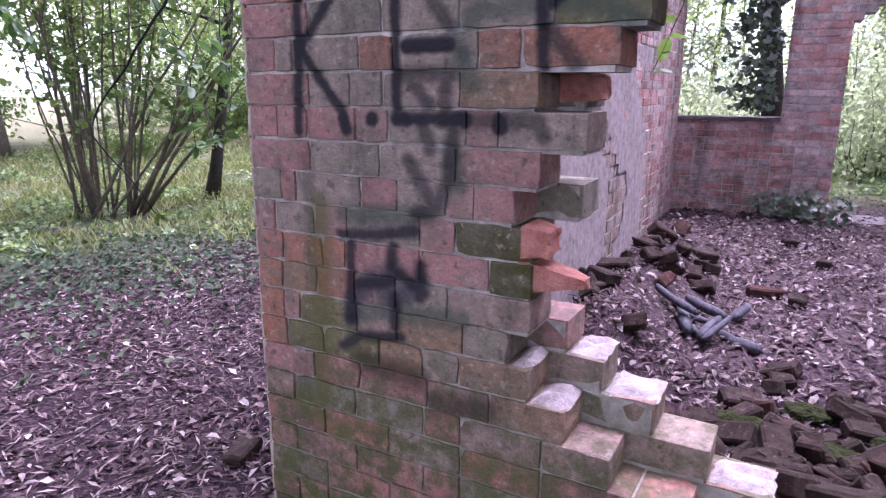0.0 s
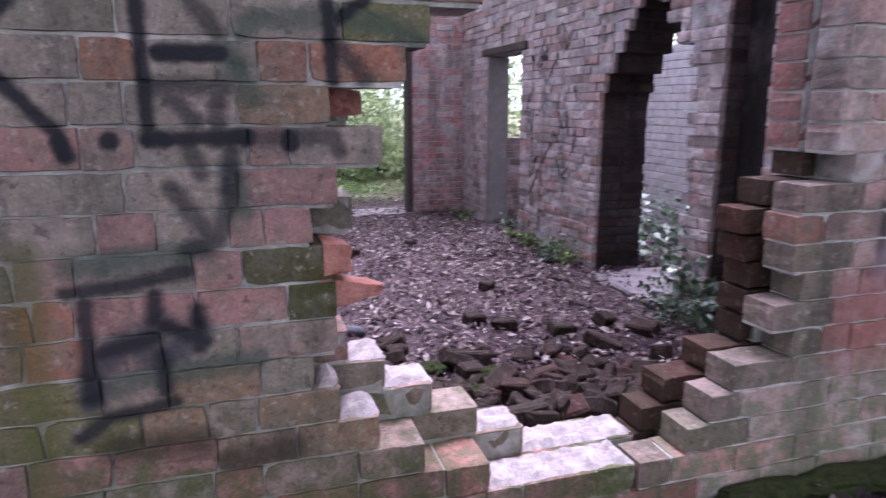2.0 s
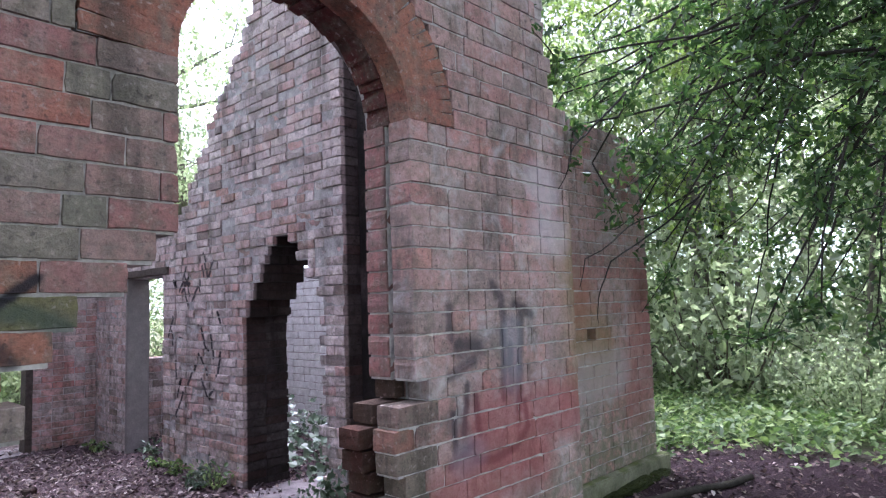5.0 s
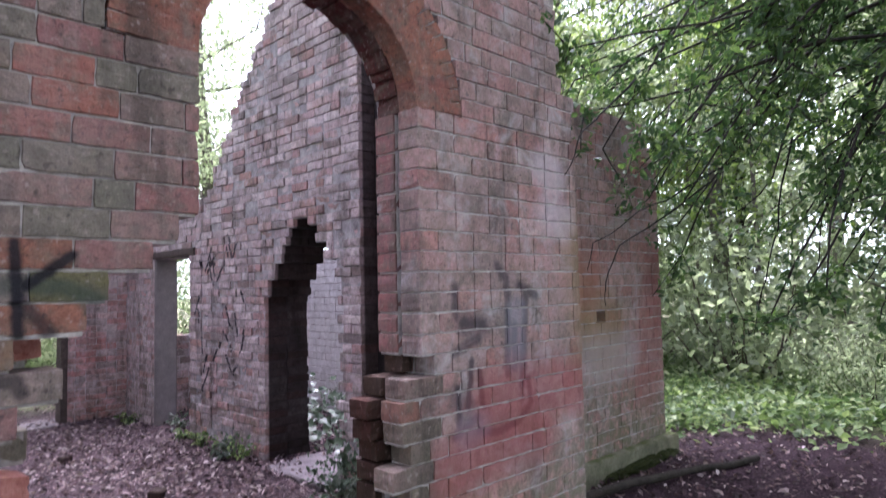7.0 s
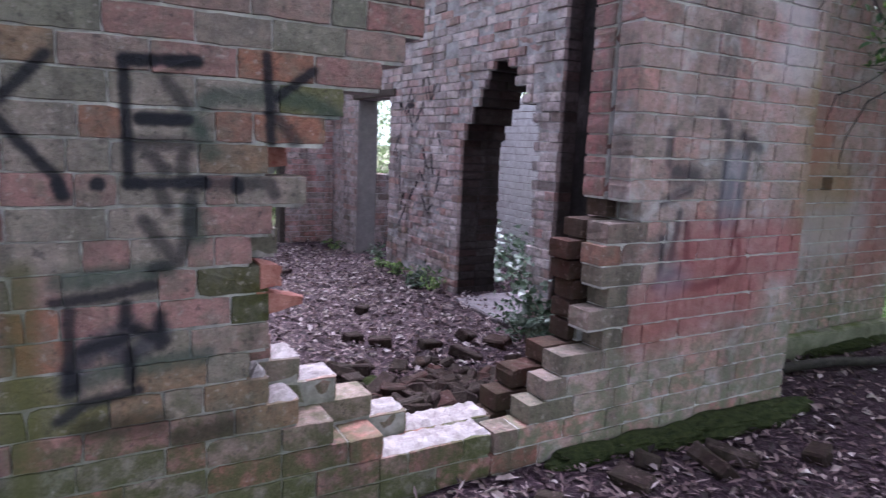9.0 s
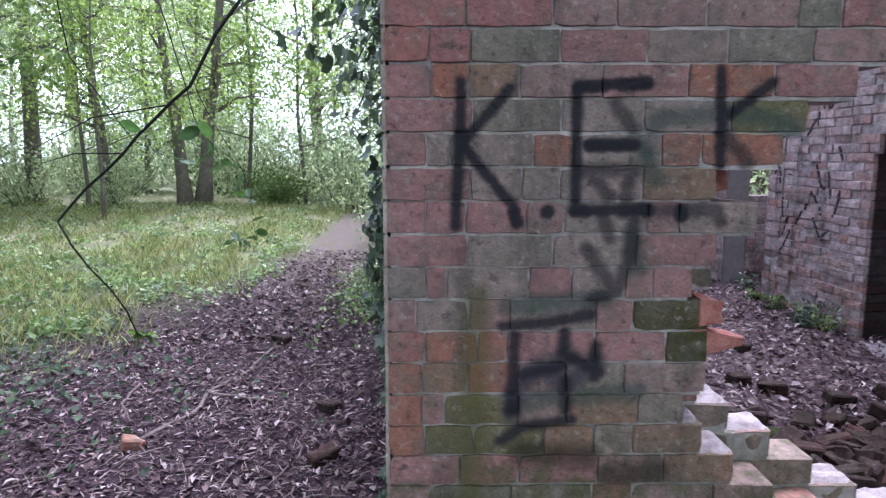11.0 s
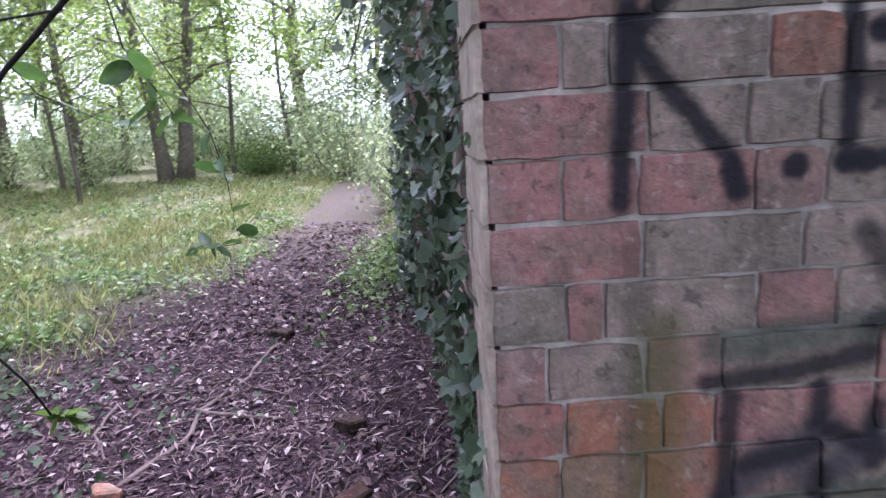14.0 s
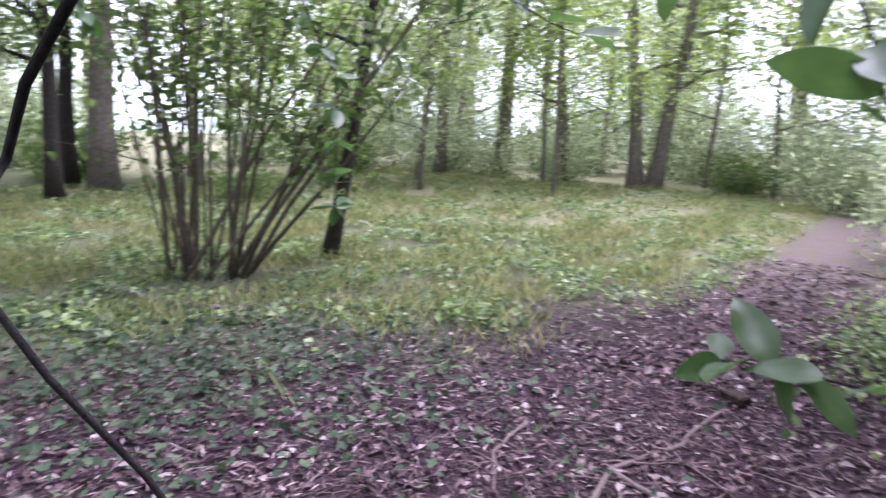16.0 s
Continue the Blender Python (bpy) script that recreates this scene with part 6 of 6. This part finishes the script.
sprig([(-5.2, 2.6, 3.0), (-4.9, 2.5, 2.4), (-4.7, 2.7, 2.0)], 0.005, 24, 0.12, "holly", "leafy twig hanging in front of the hazel", 8)


# ---- the dark overhanging tree beside the wing ----
def overhang(name, label, bx, by, lean, ends, seed, leaf, mat, density):
    r = random.Random(seed)
    t = tagged(new(name), label, "tree")
    w = Pile()
    gz = ground_z(bx, by)
    tr = bent((bx, by, gz - 0.1), (bx + lean[0], by + lean[1], 6.2), 7, 0.06, r)
    tube(w, tr, [0.17 - 0.016 * i for i in range(8)], 9)
    pts = []
    for i, e in enumerate(ends):
        s = tr[r.randrange(4, 7)]
        mid = Vector(s).lerp(Vector(e), r.uniform(0.4, 0.65)) + Vector((r.uniform(-0.5, 0.5), r.uniform(-0.5, 0.5), r.uniform(0.1, 0.9)))
        limb = bent(s, mid, 4, 0.06, r)[:-1] + bent(mid, e, 5, 0.05, r)
        n = len(limb)
        tube(w, limb, [0.022 * (1 - 0.93 * j / n) + 0.002 for j in range(n)], 5)
        for q in range(12):
            b = limb[r.randrange(n // 3, n)]
            l = r.uniform(0.25, 0.6)
            tip = b + Vector((r.uniform(-1, 0.6), r.uniform(-0.8, 0.8), r.uniform(-1.0, 0.25))) * l
            tw = bent(b, tip, 3, 0.03, r)
            tube(w, tw, [0.006, 0.005, 0.0035, 0.002], 4)
            for k in range(density):
                f = r.random()
                p = tw[0].lerp(tw[3], f) + Vector((r.gauss(0, 0.05), r.gauss(0, 0.05), r.gauss(0, 0.04)))
                if not (p.y > 1.93 and p.z < 3.15 and p.x < 4.55):
                    pts.append(p)
    w.make("trunk", MAT["dark_bark"], t, True)
    scatter(pts, leaf_shape(leaf, leaf * 0.58, 0.2), r, (0.7, 1.4), 0.8, "foliage", mat, t)


# ends above z 4 are boughs added to shade the ground and pier
holly_ends = [(2.6, 1.6, 3.3), (2.85, 1.65, 2.95), (3.15, 1.7, 2.75), (3.45, 1.6, 2.6), (3.8, 1.7, 2.45), (4.15, 1.65, 2.25), (4.4, 1.75, 2.0), (3.0, 1.2, 3.8), (2.5, 1.75, 3.9), (4.6, 1.8, 2.6), (3.3, 1.75, 3.2), (3.9, 1.8, 3.0), (2.9, 1.75, 3.2), (3.0, 1.55, 3.7), (3.3, 1.3, 2.75), (3.5, 0.9, 3.3), (3.6, 1.35, 2.35), (3.8, 0.8, 2.5), (3.9, 1.2, 3.6), (4.2, 0.6, 2.7), (4.3, 1.4, 3.0), (4.6, 0.9, 2.2), (4.4, 0.4, 3.3), (5.2, 1.2, 2.9), (5.4, 1.7, 3.6), (4.9, 1.9, 3.3), (3.7, 2.2, 3.6), (4.4, 2.6, 3.9), (5.6, 2.4, 3.0), (6.0, 1.6, 2.3), (5.2, 0.5, 3.8), (6.4, 2.8, 3.4), (3.75, 0.5, 1.75), (4.0, 0.95, 1.5), (3.9, 0.2, 2.15), (4.6, 0.35, 1.65), (4.9, 1.1, 1.5), (5.4, 0.8, 1.9), (4.3, 0.1, 2.5), (2.6, 0.6, 4.9), (3.3, -0.4, 4.6), (3.0, 1.4, 4.7), (4.0, 2.6, 5.2), (4.6, -1.2, 4.4), (5.0, 1.6, 5.0), (4.2, 0.4, 5.2), (3.6, 1.0, 4.2), (5.6, 3.0, 4.8), (6.8, 1.6, 4.8), (6.4, -2.4, 4.6), (5.2, -2.2, 4.2)]
overhang("holly_tree", "dark evergreen tree with drooping leafy branches over the wall", 6.6, -0.9, (-0.3, 0.4), holly_ends, 101, 0.062, "holly", 25)
overhang("leafy_tree", "small tree leaning over the ivy-covered side wall", -0.2, 10.2, (-0.9, -1.0), [(-1.8, 6.2, 2.5), (-2.0, 5.4, 3.0), (-1.7, 4.6, 2.9), (-2.3, 6.8, 2.9), (-2.6, 7.4, 3.4), (-2.1, 7.2, 2.2), (-1.9, 5.0, 3.5), (-2.8, 6.2, 3.7), (-1.6, 3.9, 3.2), (-2.4, 8.0, 2.6), (-1.9, 8.4, 2.0)], 103, 0.075, "leaf", 20)

# bare twigs that droop from its boughs before the wing
DT = "thin bare twig drooping from the evergreen tree"
for line in ([(4.3, 1.2, 2.75), (3.89, 1.6, 2.43), (3.44, 1.6, 2.32), (2.82, 1.6, 2.07), (2.74, 1.6, 1.89)], [(4.0, 1.3, 2.55), (3.69, 1.6, 2.25), (3.15, 1.6, 2.06), (2.96, 1.6, 1.81), (2.95, 1.6, 1.66)],
             [(2.9, 1.3, 3.1), (2.53, 1.35, 2.81), (2.31, 1.35, 2.65), (2.15, 1.35, 2.41)], [(6.3, -0.3, 4.2), (5.68, 0.6, 3.57), (4.3, 1.1, 3.0), (3.71, 1.2, 2.8), (3.07, 1.25, 2.41)], [(4.6, 0.9, 2.9), (4.5, 1.0, 2.2), (4.35, 1.1, 1.7), (4.3, 1.15, 1.3)], [(5.2, 0.6, 3.0), (4.9, 0.8, 2.3), (4.75, 0.9, 1.6)]):
    stick("twig", line, 0.008, 0.002, "twig_bark", DT, "twig")

# fern and weeds at the foot of the inner wall
def weed(x, y, h, n, seed, mat, label):
    r = random.Random(seed)
    t = tagged(new("weed"), label, "plant", "weeds")
    t.location = (x, y, ground_z(x, y))
    st, pts = Pile(), []
    for i in range(n):
        a, d = r.uniform(0, 6.28), h * r.uniform(0.3, 1)
        e = Vector((math.cos(a) * d, math.sin(a) * d, h * r.uniform(0.4, 1)))
        l = bent((0, 0, 0), e, 3, 0.01, r)
        tube(st, l, [0.003, 0.003, 0.002, 0.001], 4)
        for k in range(6):
            pts.append(l[r.randrange(1, 4)] + Vector((r.gauss(0, 0.02), r.gauss(0, 0.02), r.gauss(0, 0.015))))
    st.make("stalk", MAT["stem"], t)
    scatter(pts, leaf_shape(0.055, 0.03), r, (0.6, 1.4), 0.7, "foliage", mat, t)
    return t


for i, (x, y, h) in enumerate(((2.05, 4.85, 0.22), (2.1, 5.2, 0.16), (2.08, 5.7, 0.14), (1.95, 5.0, 0.12), (2.1, 6.15, 0.10), (1.95, 3.2, 0.3), (2.05, 7.6, 0.12), (2.3, 6.7, 0.16))):
    weed(x, y, h, 12, 200 + i, "ivy" if i % 2 else "herb", "green weeds growing at the wall foot")


def clump(x, y, size, seed):
    """A cushion of moss over rubble."""
    bm = bmesh.new()
    bmesh.ops.create_icosphere(bm, subdivisions=4, radius=1)
    off = Vector((seed * 3.1, 0, 0))
    for v in bm.verts:
        n = 0.25 * noise.noise(v.co * 2 + off) + 0.12 * noise.noise(v.co * 7 + off) + 0.06 * noise.noise(v.co * 19 + off)
        v.co = v.co * (1 + n)
        v.co = Vector((v.co.x * size * (1.9 if y < 2 else 1), v.co.y * size * 0.7, v.co.z * size * 0.42))
    me = bpy.data.meshes.new("moss_cushion")
    bm.to_mesh(me)
    bm.free()
    me.materials.append(MAT["moss"])
    ob = new("moss_cushion", me)
    ob.location = (x, y, ground_z(x, y) + 0.02)
    tagged(ob, "green moss cushion over broken bricks", "moss", "moss")


MAT["moss"] = plain_material("moss", (0.012, 0.017, 0.006), (0.05, 0.06, 0.02), 30, 1.0, 0.02)
for i, (x, y, s) in enumerate(((0.0, 2.7, 0.13), (0.25, 2.95, 0.10), (0.35, 2.6, 0.12), (-0.2, 2.5, 0.1), (0.55, 2.8, 0.08), (1.75, 1.33, 0.15), (2.05, 1.33, 0.15), (1.45, 1.34, 0.13), (2.25, 1.33, 0.12), (1.2, 1.35, 0.11), (3.9, 1.93, 0.16), (4.3, 1.93, 0.14), (3.5, 1.93, 0.12), (0.9, 1.35, 0.1))):
    clump(x, y, s, i)
